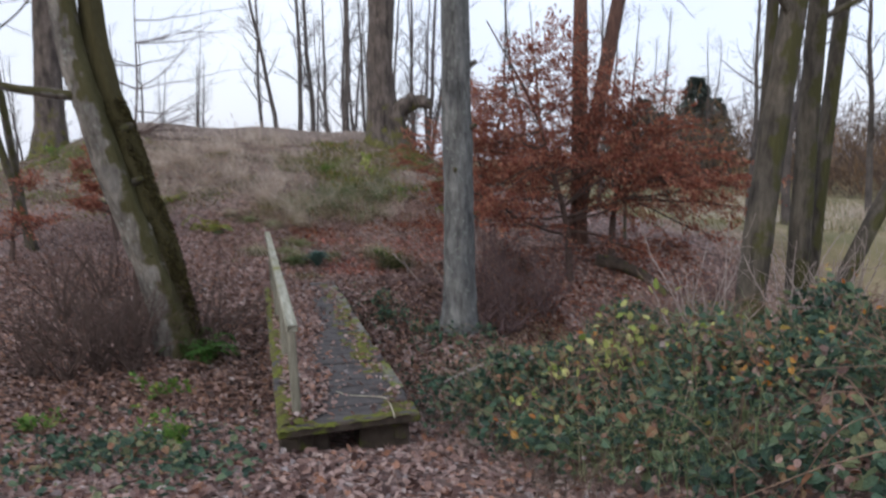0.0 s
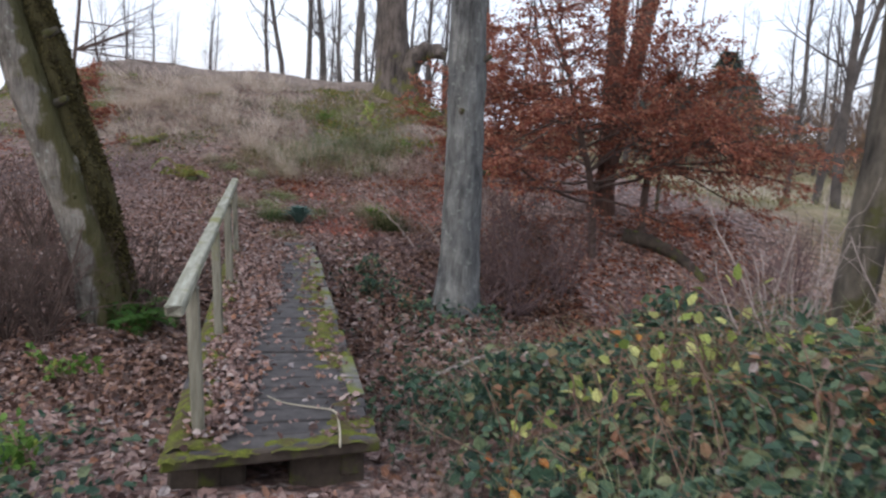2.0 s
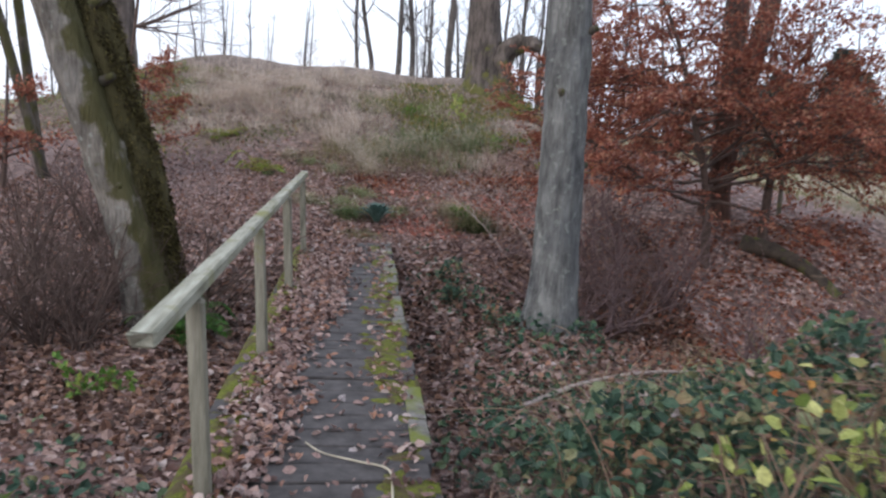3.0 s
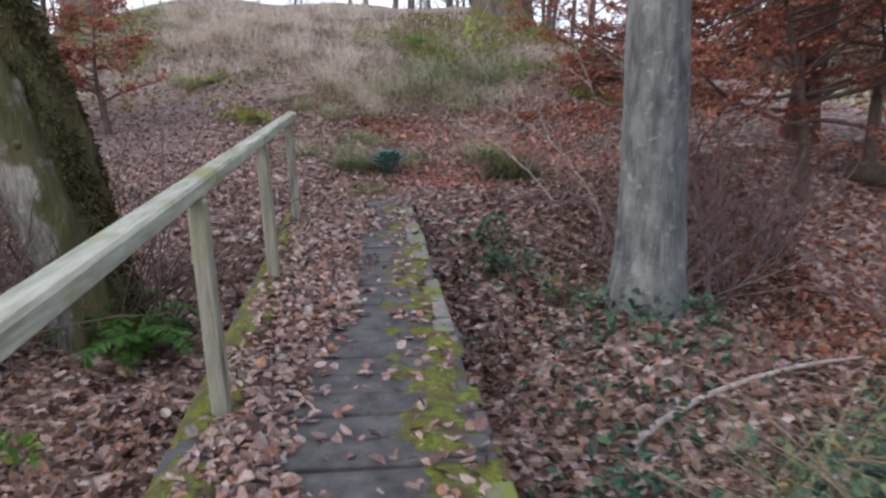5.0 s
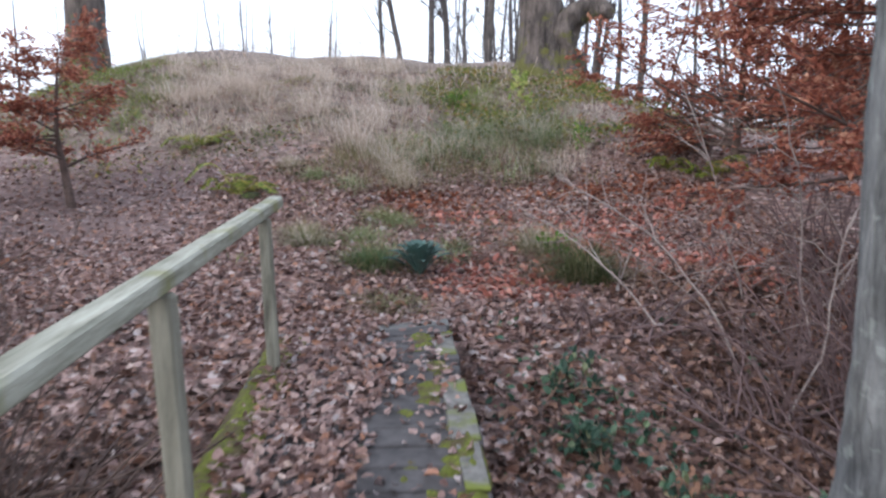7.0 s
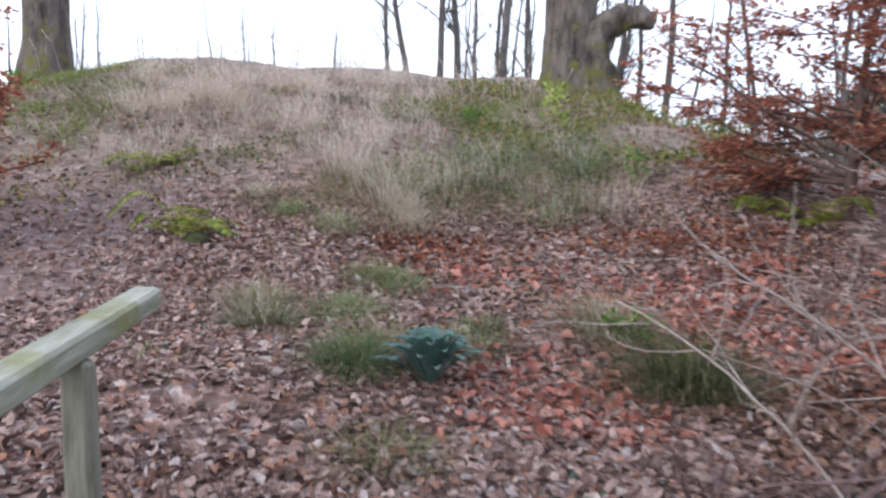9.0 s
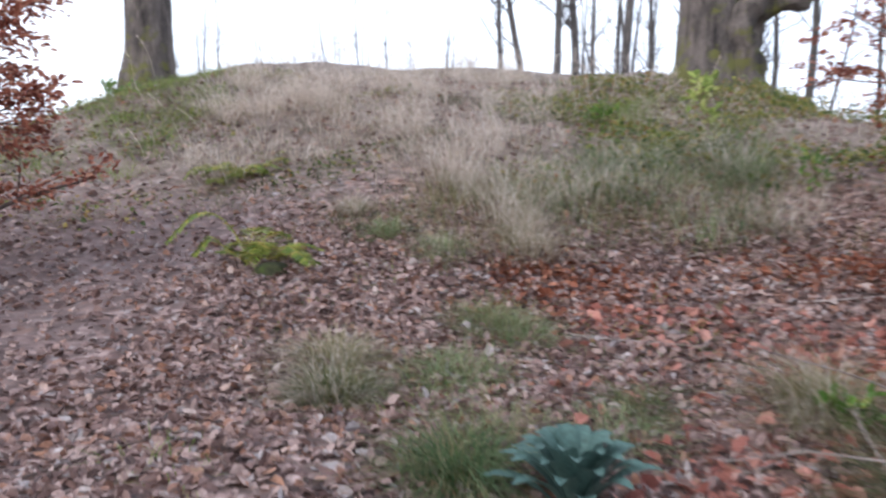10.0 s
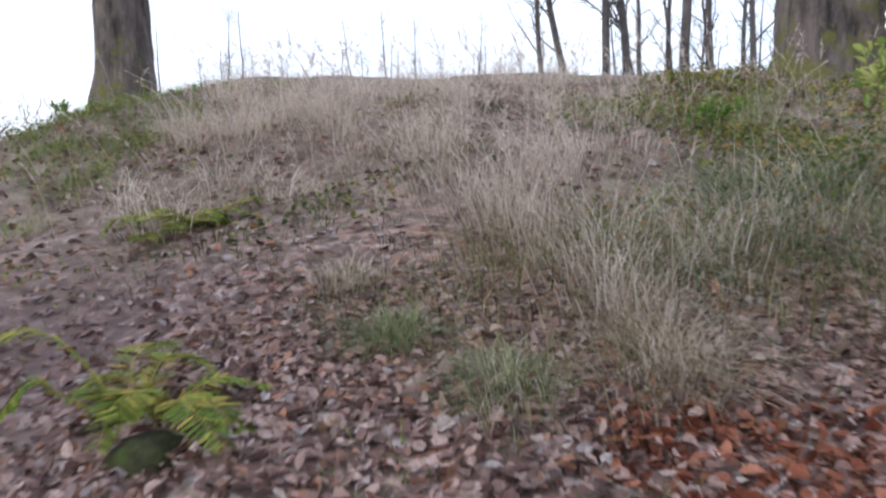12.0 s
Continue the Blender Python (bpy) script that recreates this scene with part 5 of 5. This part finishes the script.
    mass(20000, lambda s, n: np.clip(np.sin(1.4 * s + 0.5) * np.sin(1.9 * n) + 0.55, 0, 1) * (0.35 + 0.65 * smooth(0.8, 2.2, n)), 14.6, 22.0, 0.3, 5.6, 0.34, M_SLOPE, "low_bramble", "low yellow-green bramble and weeds on the mound", 0.06)
    mass(6500, lambda s, n: np.clip(np.sin(1.9 * s) * np.sin(1.3 * n) + 0.35, 0, 1), 13.4, 21.5, -8.5, -0.8, 0.16, M_SLOPE, "low_bramble", "low green weeds among dry grass", 0.05)
    k = 15000
    s, n = rng.uniform(-6.0, 3.0, k), rng.uniform(1.3, 7.5, k)
    ok = rng.uniform(0, 1, k) < cover(s, n) * np.clip(np.sin(1.7 * s + 2) * np.sin(2.2 * n) * 1.5, 0.05, 1)
    P = on_ground(s[ok], n[ok], 0.05)
    k = len(P)
    single("bank_grass", [blades(P, rng.normal(0, 1, (k, 3)), rng.uniform(0.3, 0.85, k), 0.006, rng.uniform(0.4, 1.5, k))], M_GRASS, "long green grass growing through brambles", "grass", "stuff")
    mass(1500, lambda s, n: cover(s, n) * np.clip(np.sin(2.6 * s + 0.4) * np.sin(1.8 * n + 2.0) * 1.8 - 0.2, 0.03, 1), -5.0, 3.0, 1.4, 7.0, 0.72, M_AMBER, "amber_bramble_leaves", "orange and yellow turning leaves on brambles", 0.066, 0.7)
    canes = []
    for _ in range(520):
        s, n = rng.uniform(-6.0, 3.0), rng.uniform(1.5, 8.0)
        if cover(s, n) < 0.3:
            continue
        p = spot(s, n, 0.0)
        q = p + np.array((*rng.normal(0, 0.4, 2), rng.uniform(0.3, 0.8)))
        r = q + np.array((*rng.normal(0, 0.4, 2), rng.uniform(-0.45, 0.15)))
        line = curve_through([p, q, r], 5)
        canes.append(tube(line, np.linspace(0.005, 0.0018, len(line)), 4))
    single("bramble_canes", canes, M_CANE, "thin brown arching bramble canes", "undergrowth", "stuff")
    whips = []
    for _ in range(34):
        p = spot(rng.uniform(8.2, 10.2), rng.uniform(2.6, 4.6))
        d = dirs(rng.normal(-0.4, 0.6), rng.normal(-0.1, 0.7), rng.uniform(0.2, 0.7))
        L = rng.uniform(0.7, 1.5)
        line = curve_through([p, p + d * L * 0.5 + (0, 0, 0.12), p + d * L], 5)
        whips.append(tube(line, np.linspace(0.006, 0.002, len(line)), 4))
    single("bare_canes", whips, M_PALE_TWIG, "pale bare canes leaning over leaf litter", "undergrowth", "stuff")
    s, n = rng.uniform(-3.5, 1.5, 5000), rng.uniform(0.9, 4.5, 5000)
    ok = rng.uniform(0, 1, 5000) < smooth(1.0, 1.5, n) * (1 - smooth(2.0, 4.2, n)) * (0.3 + 0.7 * (np.sin(3 * s) * np.sin(4 * n) > 0))
    P = on_ground(s[ok], n[ok], -0.01)
    k = len(P)
    single("fading_grass", [blades(P, rng.normal(0, 1, (k, 3)), rng.uniform(0.15, 0.5, k), 0.004, rng.uniform(0.5, 1.6, k))], M_THATCH, "dead grass along the edge of brambles", "grass", "stuff")


undergrowth()


def leafy_shrub(name, s, n, tall, wide, stems, count, mat, label, size=0.07, wood=M_CANE):
    base = spot(s, n)
    bush = thing(name, base, label, "shrub")
    P, W = [], []
    for _ in range(stems):
        d = np.array((*rng.normal(0, wide, 2), tall))
        pts, rr = shoot(base + (*rng.normal(0, 0.06, 2), 0), d, np.linalg.norm(d) * rng.uniform(0.7, 1.15), 0.011, 0.004, 8, 0.12, 0.0)
        sticks = [tube(pts, rr, 5)]
        for p2, r2 in side_shoots(pts, rr, 7, 0.25, 1.0, tall * 0.4, (30, 70), 4, 0.2):
            sticks.append(tube(p2, np.maximum(r2, 0.0022), 3))
            k = count // (stems * 7)
            if k:
                u = rng.uniform(0.2, 1, k)[:, None]
                P.append(p2[0] + (p2[-1] - p2[0]) * u + rng.normal(0, 0.02, (k, 3)))
                W.append(unit(p2[-1] - p2[0]) + rng.normal(0, 0.6, (k, 3)))
        part("stem", sticks, wood, bush)
    if P:
        P, W = np.concatenate(P), np.concatenate(W)
        part("foliage", [leaves(P, W, ups(len(P), 0.5), rng.uniform(0.7, 1.2, len(P)) * size, rng.uniform(0.5, 0.7, len(P)) * size, 0.15)], mat, bush, flat=True)


def build_shrubs():
    for s, n, t in ((-0.3, 2.95, 0.7), (-0.3, 2.35, 0.72), (-0.2, 3.05, 0.95), (-0.4, 3.35, 0.6), (-0.3, 2.68, 0.62), (-0.3, 3.6, 0.65), (0.3, 2.7, 0.6)):
        leafy_shrub("yellow_shrub", s, n, t, 0.26, 3, 30, M_YELLOW, "slender shrub with yellow-green leaves above brambles", 0.1)
    for s, n, t in ((0.1, 2.0, 0.4), (-1.0, 1.9, 0.3), (-1.3, 2.9, 0.4)):
        leafy_shrub("yellow_shrub", s, n, t, 0.2, 2, 20, M_YELLOW, "low sprig with pale yellow-green leaves among brambles", 0.08)
    for s, n, t in ((6.1, 3.2, 0.9), (6.7, 3.4, 1.1), (7.2, 3.2, 0.9), (6.4, 3.7, 1.2), (7.8, 3.5, 0.9), (7.0, 2.8, 0.6), (8.25, 2.1, 0.35), (8.0, 2.5, 0.45)):
        leafy_shrub("bare_shrub", s, n, t * 0.75, 0.7, 9, 0, M_BRAMBLE, "dark leafless twigs on the ditch bank", wood=M_PURPLE_TWIG)
    for s, n in ((0.5, 4.0), (0.3, 5.0), (0.7, 5.9)):
        leafy_shrub("bare_shrub", s, n, 1.1, 0.5, 14, 0, M_BRAMBLE, "pale leafless shrub in front of the alder clump", wood=M_PALE_TWIG)
    for s, n, t in ((4.6, -2.3, 1.3), (5.4, -2.6, 1.2), (4.9, -2.0, 1.0), (6.2, -2.0, 1.4), (4.4, -2.7, 1.1), (6.8, -3.2, 1.3), (7.6, -2.7, 1.1), (5.8, -1.3, 0.8), (4.5, -1.9, 1.0), (5.3, -0.95, 0.9), (4.7, -3.2, 1.3),
                    (6.6, 4.0, 1.3), (7.4, 3.8, 1.2), (8.3, 4.4, 1.1), (7.4, 4.9, 1.2), (9.3, 4.6, 0.9), (5.6, 6.8, 1.0), (6.2, 5.6, 0.9), (5.0, 6.2, 0.9), (6.4, 7.4, 1.1), (7.2, 8.3, 1.2), (4.2, 5.4, 0.8), (3.2, 6.2, 1.1), (2.6, 5.2, 0.9), (7.6, 9.2, 1.3)):
        leafy_shrub("bare_shrub", s, n, t, 0.55, 18, 0, M_BRAMBLE, "leafless twiggy shrub beside the ditch", wood=M_PURPLE_TWIG if n > 0 else M_TWIG)


build_shrubs()


def build_weeds():
    leafy_shrub("green_sapling", 16.4, 2.9, 0.7, 0.12, 3, 110, M_YELLOW, "slim sapling with yellow-green leaves near the oak", 0.1)
    for s, n, t, c, lab in ((3.3, -1.35, 0.22, 150, "bright green weed in leaf litter"), (0.3, -1.0, 0.25, 160, "bright green weed beside the bridge"), (1.6, -2.4, 0.2, 120, "green weed among fallen leaves"),
                            (6.6, 1.9, 0.22, 130, "dark green weed in the ditch"), (6.1, 2.3, 0.2, 110, "dark green weed in the ditch"), (7.3, 1.75, 0.18, 110, "dark green weed in the ditch"), (14.5, 3.52, 0.3, 120, "pale green weed under the beech"),
                            (17.3, 1.75, 0.3, 150, "yellow-green weed on the slope"), (20.3, -6.2, 0.4, 200, "green weed beside the oak"), (10.4, 2.3, 0.2, 90, "green weed in leaf litter")):
        leafy_shrub("weed", s, n, t, 0.16, 6, c, M_WEED if n < 1 or s > 9 else M_BRAMBLE, lab, 0.07)


M_WEED = leaf_material("weed_leaves", ((0.0, (0.07, 0.16, 0.03)), (0.7, (0.17, 0.3, 0.06)), (1.0, (0.36, 0.4, 0.1))), 0.5, 0.35)
build_weeds()


def build_bits():
    """A fallen branch, a stick, a mossy log and stump, a scrap of paper, a white board, and a bare sapling."""
    branch = thing("fallen_branch", spot(3.85, 2.55), "pale fallen branch lying on leaf litter", "branch")
    line = curve_through([spot(3.4, 2.05, 0.02), spot(3.72, 2.38, 0.03), spot(3.95, 2.8, 0.03), spot(4.2, 3.45, 0.06), spot(4.5, 4.1, 0.08)], 6)
    part("stem", [tube(line, np.linspace(0.032, 0.012, len(line)), 8, 0.1)], M_PALE_TWIG, branch)
    fork = curve_through([line[12], line[12] + dirs(0.2, 0.4, 0.02), line[12] + dirs(0.25, 0.8, -0.02)], 5)
    part("side_branch", [tube(fork, np.linspace(0.018, 0.006, len(fork)), 6, 0.1)], M_PALE_TWIG, branch)
    line = curve_through([world(-0.12, 0.83, 0.008), world(0.18, 0.85, 0.01), world(0.46, 0.84, 0.012), world(0.56, 0.69, 0.01), world(0.66, 0.52, 0.008), world(0.8, 0.42, 0.006)], 5)
    single("stick", [tube(line, np.linspace(0.008, 0.004, len(line)), 6, 0.08)], M_STICK, "thin pale crooked stick on the bridge boards", "stick")
    log = curve_through([spot(9.2, 6.7, 0.05), spot(8.9, 7.05, 0.1), spot(8.5, 7.4, 0.05), spot(8.0, 7.7, -0.02)], 6)
    single("mossy_log", [tube(log, np.linspace(0.16, 0.09, len(log)), 12, 0.12)], M_BEAM, "mossy rotting log on the ditch bank", "log")
    p = spot(12.2, -1.06, -0.03)
    # low and near-black: its colour stands in for the shaded hollow below the fern
    stump = [tube([p + (0, 0, -0.05), p + (0, 0, 0.03), p + (0, 0, 0.08), p + (0, 0, 0.1), p + (0, 0, 0.105)], (0.17, 0.15, 0.11, 0.06, 0.004), 14, 0.2)]
    single("mossy_stump", stump, M_STUMP, "small mossy stump, coloured near-black as the dark hollow under a fern", "stump")
    p = spot(1.0, -1.25, 0.02)
    scrap = np.array([p + (i * 0.022 + rng.normal(0, 0.005), j * 0.02 + rng.normal(0, 0.005), rng.uniform(0, 0.04)) for i in range(4) for j in range(4)])
    single("paper_scrap", [(scrap, np.array([[4 * i + j, 4 * i + j + 1, 4 * i + j + 5, 4 * i + j + 4] for i in range(3) for j in range(3)]))], M_WHITE, "small crumpled white scrap among leaves", "litter")
    sign = thing("white_board", spot(10.5, 7.92), "small white board on a post behind the beech", "sign")
    b = spot(10.5, 7.92)
    part("post", [tube([b, b + (0, 0, 1.0), b + (0, 0, 1.95)], (0.04, 0.038, 0.035), 8)], M_POST, sign)
    part("board", [box((10.43, 7.77, 1.74), (10.46, 8.08, 1.97), 0.005)], M_WHITE, sign, flat=True)
    base = spot(7.2, -2.2)
    sap = thing("bare_sapling", base, "leafless sapling with long level branches", "tree")
    pts, rr = shoot(base, (0.02, 0, 1), 5.0, 0.035, 0.008, 14, 0.03, 0.1)
    part("trunk", [tube(pts, rr, 8, 0.05)], M_TWIG, sap)
    twigs = []
    for k in range(22):
        i = rng.integers(8, 14)
        p2, r2 = shoot(pts[i], dirs(rng.normal(-0.1, 0.5), rng.choice((1, 1, 1, -0.8)), rng.uniform(0.0, 0.45)), rng.uniform(0.9, 1.8), 0.011, 0.003, 9, 0.1, 0.015)
        twigs.append(tube(p2, r2, 5))
        for p3, r3 in side_shoots(p2, r2, 6, 0.2, 1.0, 0.5, (25, 55), 4, 0.15):
            twigs.append(tube(p3, np.maximum(r3, 0.0015), 3))
    tagged(part("branch_growth", twigs, M_TWIG, sap), kind="stuff")
    for a, b, way, L in ((8.7, 3.6, dirs(-0.2, -0.35, 1), 2.0), (8.1, 3.9, dirs(0.1, -0.25, 1), 2.3), (9.4, 3.3, dirs(-0.6, -0.9, 0.8), 1.5), (8.0, 2.75, dirs(0.3, -0.6, 0.7), 1.5), (7.6, 3.15, dirs(0.2, -0.3, 1), 2.1), (7.2, 3.3, dirs(-0.2, 0.3, 1), 1.8)):
        base = spot(a, b)
        sap = thing("pale_sapling", base, "thin pale leafless sapling at the ditch bank", "tree", "pale saplings")
        pts, rr = shoot(base, way, L, 0.011, 0.004, 10, 0.14, 0.02)
        part("trunk", [tube(pts, rr, 6, 0.05)], M_PALE_TWIG, sap)
        for p2, r2 in side_shoots(pts, rr, 6, 0.3, 1.0, 0.8, (30, 65), 6, 0.2, 0.03, 0.7):
            part("branch", [tube(p2, np.maximum(r2, 0.002), 4)], M_PALE_TWIG, sap)


M_STICK = plain_material("peeled_stick", (0.3, 0.27, 0.2), (0.5, 0.46, 0.36), 20)
# mossy wood with the hollow's shade put into its near-black colour
M_STUMP = plain_material("hollow_shade_mossy_wood", (0.012, 0.012, 0.008), (0.05, 0.055, 0.02), 18, 0.95, None, 1.0, 0.02, ((0.05, 0.07, 0.015), 0.55, 8))
M_WHITE = plain_material("off_white", (0.6, 0.6, 0.58), (0.8, 0.8, 0.78), 8)
build_bits()


# ---- the distance ----
def build_twigs():
    for k in range(16):
        s, n = (rng.uniform(8.6, 12.5), rng.uniform(0.8, 3.6)) if k < 11 else (rng.uniform(6.0, 12.0), rng.uniform(-2.6, -0.8))
        a, L = rng.uniform(0, math.pi), rng.uniform(0.4, 0.95)
        u = np.linspace(-0.5, 0.5, 8) * L
        bend = rng.normal(0, 0.12) * (u / L) ** 2 * L * 4
        line = on_ground(s + u * math.cos(a) - bend * math.sin(a), n + u * math.sin(a) + bend * math.cos(a), 0.03)
        single("fallen_twig", [tube(line, np.linspace(0.009, 0.003, 8), 5)], M_PALE_TWIG if k % 3 else M_TWIG, "thin bare twig lying on fallen leaves", "twig", group="fallen twigs")


build_twigs()


def conifer(s, n, tall, wide):
    base = spot(s, n)
    tree = thing("conifer_tree", base, "dark conifer at the far edge of the meadow", "conifer", "far conifers")
    pts, rr = shoot(base, (0, 0, 1), tall, tall * 0.018, 0.02, 10, 0.01)
    part("trunk", [tube(pts, rr, 7)], M_TWIG, tree)
    wide *= 1.35
    k = 2200
    u = rng.uniform(0.12, 1, k)
    a = rng.uniform(0, 6.28, k)
    lobes = 0.65 + 0.35 * np.sin(u * 38 + 2 * np.sin(a * 3))
    q = wide * (1 - u) ** 0.75 * np.sqrt(rng.uniform(0.15, 1, k)) * lobes + 0.1
    P = base + np.stack((q * np.cos(a), q * np.sin(a), u * tall), 1)
    way = np.stack((np.cos(a), np.sin(a), -0.25 + 0 * a), 1) + rng.normal(0, 0.25, (k, 3))
    part("crown", [leaves(P, way, ups(k, 0.3), 0.09 * tall * rng.uniform(0.5, 1, k), 0.03 * tall)], M_CONIFER, tree, flat=True)


def build_distance():
    for s, n, t, w in ((60, 32.8, 7.3, 2.2), (61, 31.4, 6.2, 2.0), (61, 34.9, 6.3, 2.0), (60, 37.8, 9.2, 2.4), (59, 39.0, 7.4, 2.4), (63, 40.5, 7, 2.4)):
        conifer(s, n, t, w)
    k = 30000
    s, n = rng.uniform(40, 75, k), rng.uniform(25, 110, k)
    P = on_ground(s, n)
    P[:, 2] += rng.uniform(0, 1, k) ** 0.8 * (5 + 2.5 * np.sin(n * 0.35) * np.sin(s * 0.4 + n * 0.13))
    single("far_woods", [leaves(P, random_ways(k, 1.5), ups(k, 1), rng.uniform(0.7, 1.8, k), 0.07)], M_HAZY, "hazy brown leafless woods past the meadow", "woods", "stuff", True)
    k = 26000
    s, n = rng.uniform(4, 40, k), rng.uniform(32, 60, k)
    P = on_ground(s, n)
    P[:, 2] += rng.uniform(0, 1, k) * (4 + 2 * np.sin(n * 0.4 + s * 0.3))
    single("far_woods", [leaves(P, random_ways(k, 1.5), ups(k, 1), rng.uniform(0.6, 1.5, k), 0.05)], M_HAZY, "brown leafless thicket beside the meadow", "woods", "stuff", True)
    k = 20000
    s, n = rng.uniform(5, 60, k), rng.uniform(-70, -28, k)
    P = on_ground(s, n)
    P[:, 2] += rng.uniform(0, 1, k) * (4 + 2 * np.sin(n * 0.3 + s * 0.3))
    single("far_woods", [leaves(P, random_ways(k, 1.5), ups(k, 1), rng.uniform(0.6, 1.5, k), 0.05)], M_HAZY, "brown leafless woods beyond the mound", "woods", "stuff", True)


build_distance()
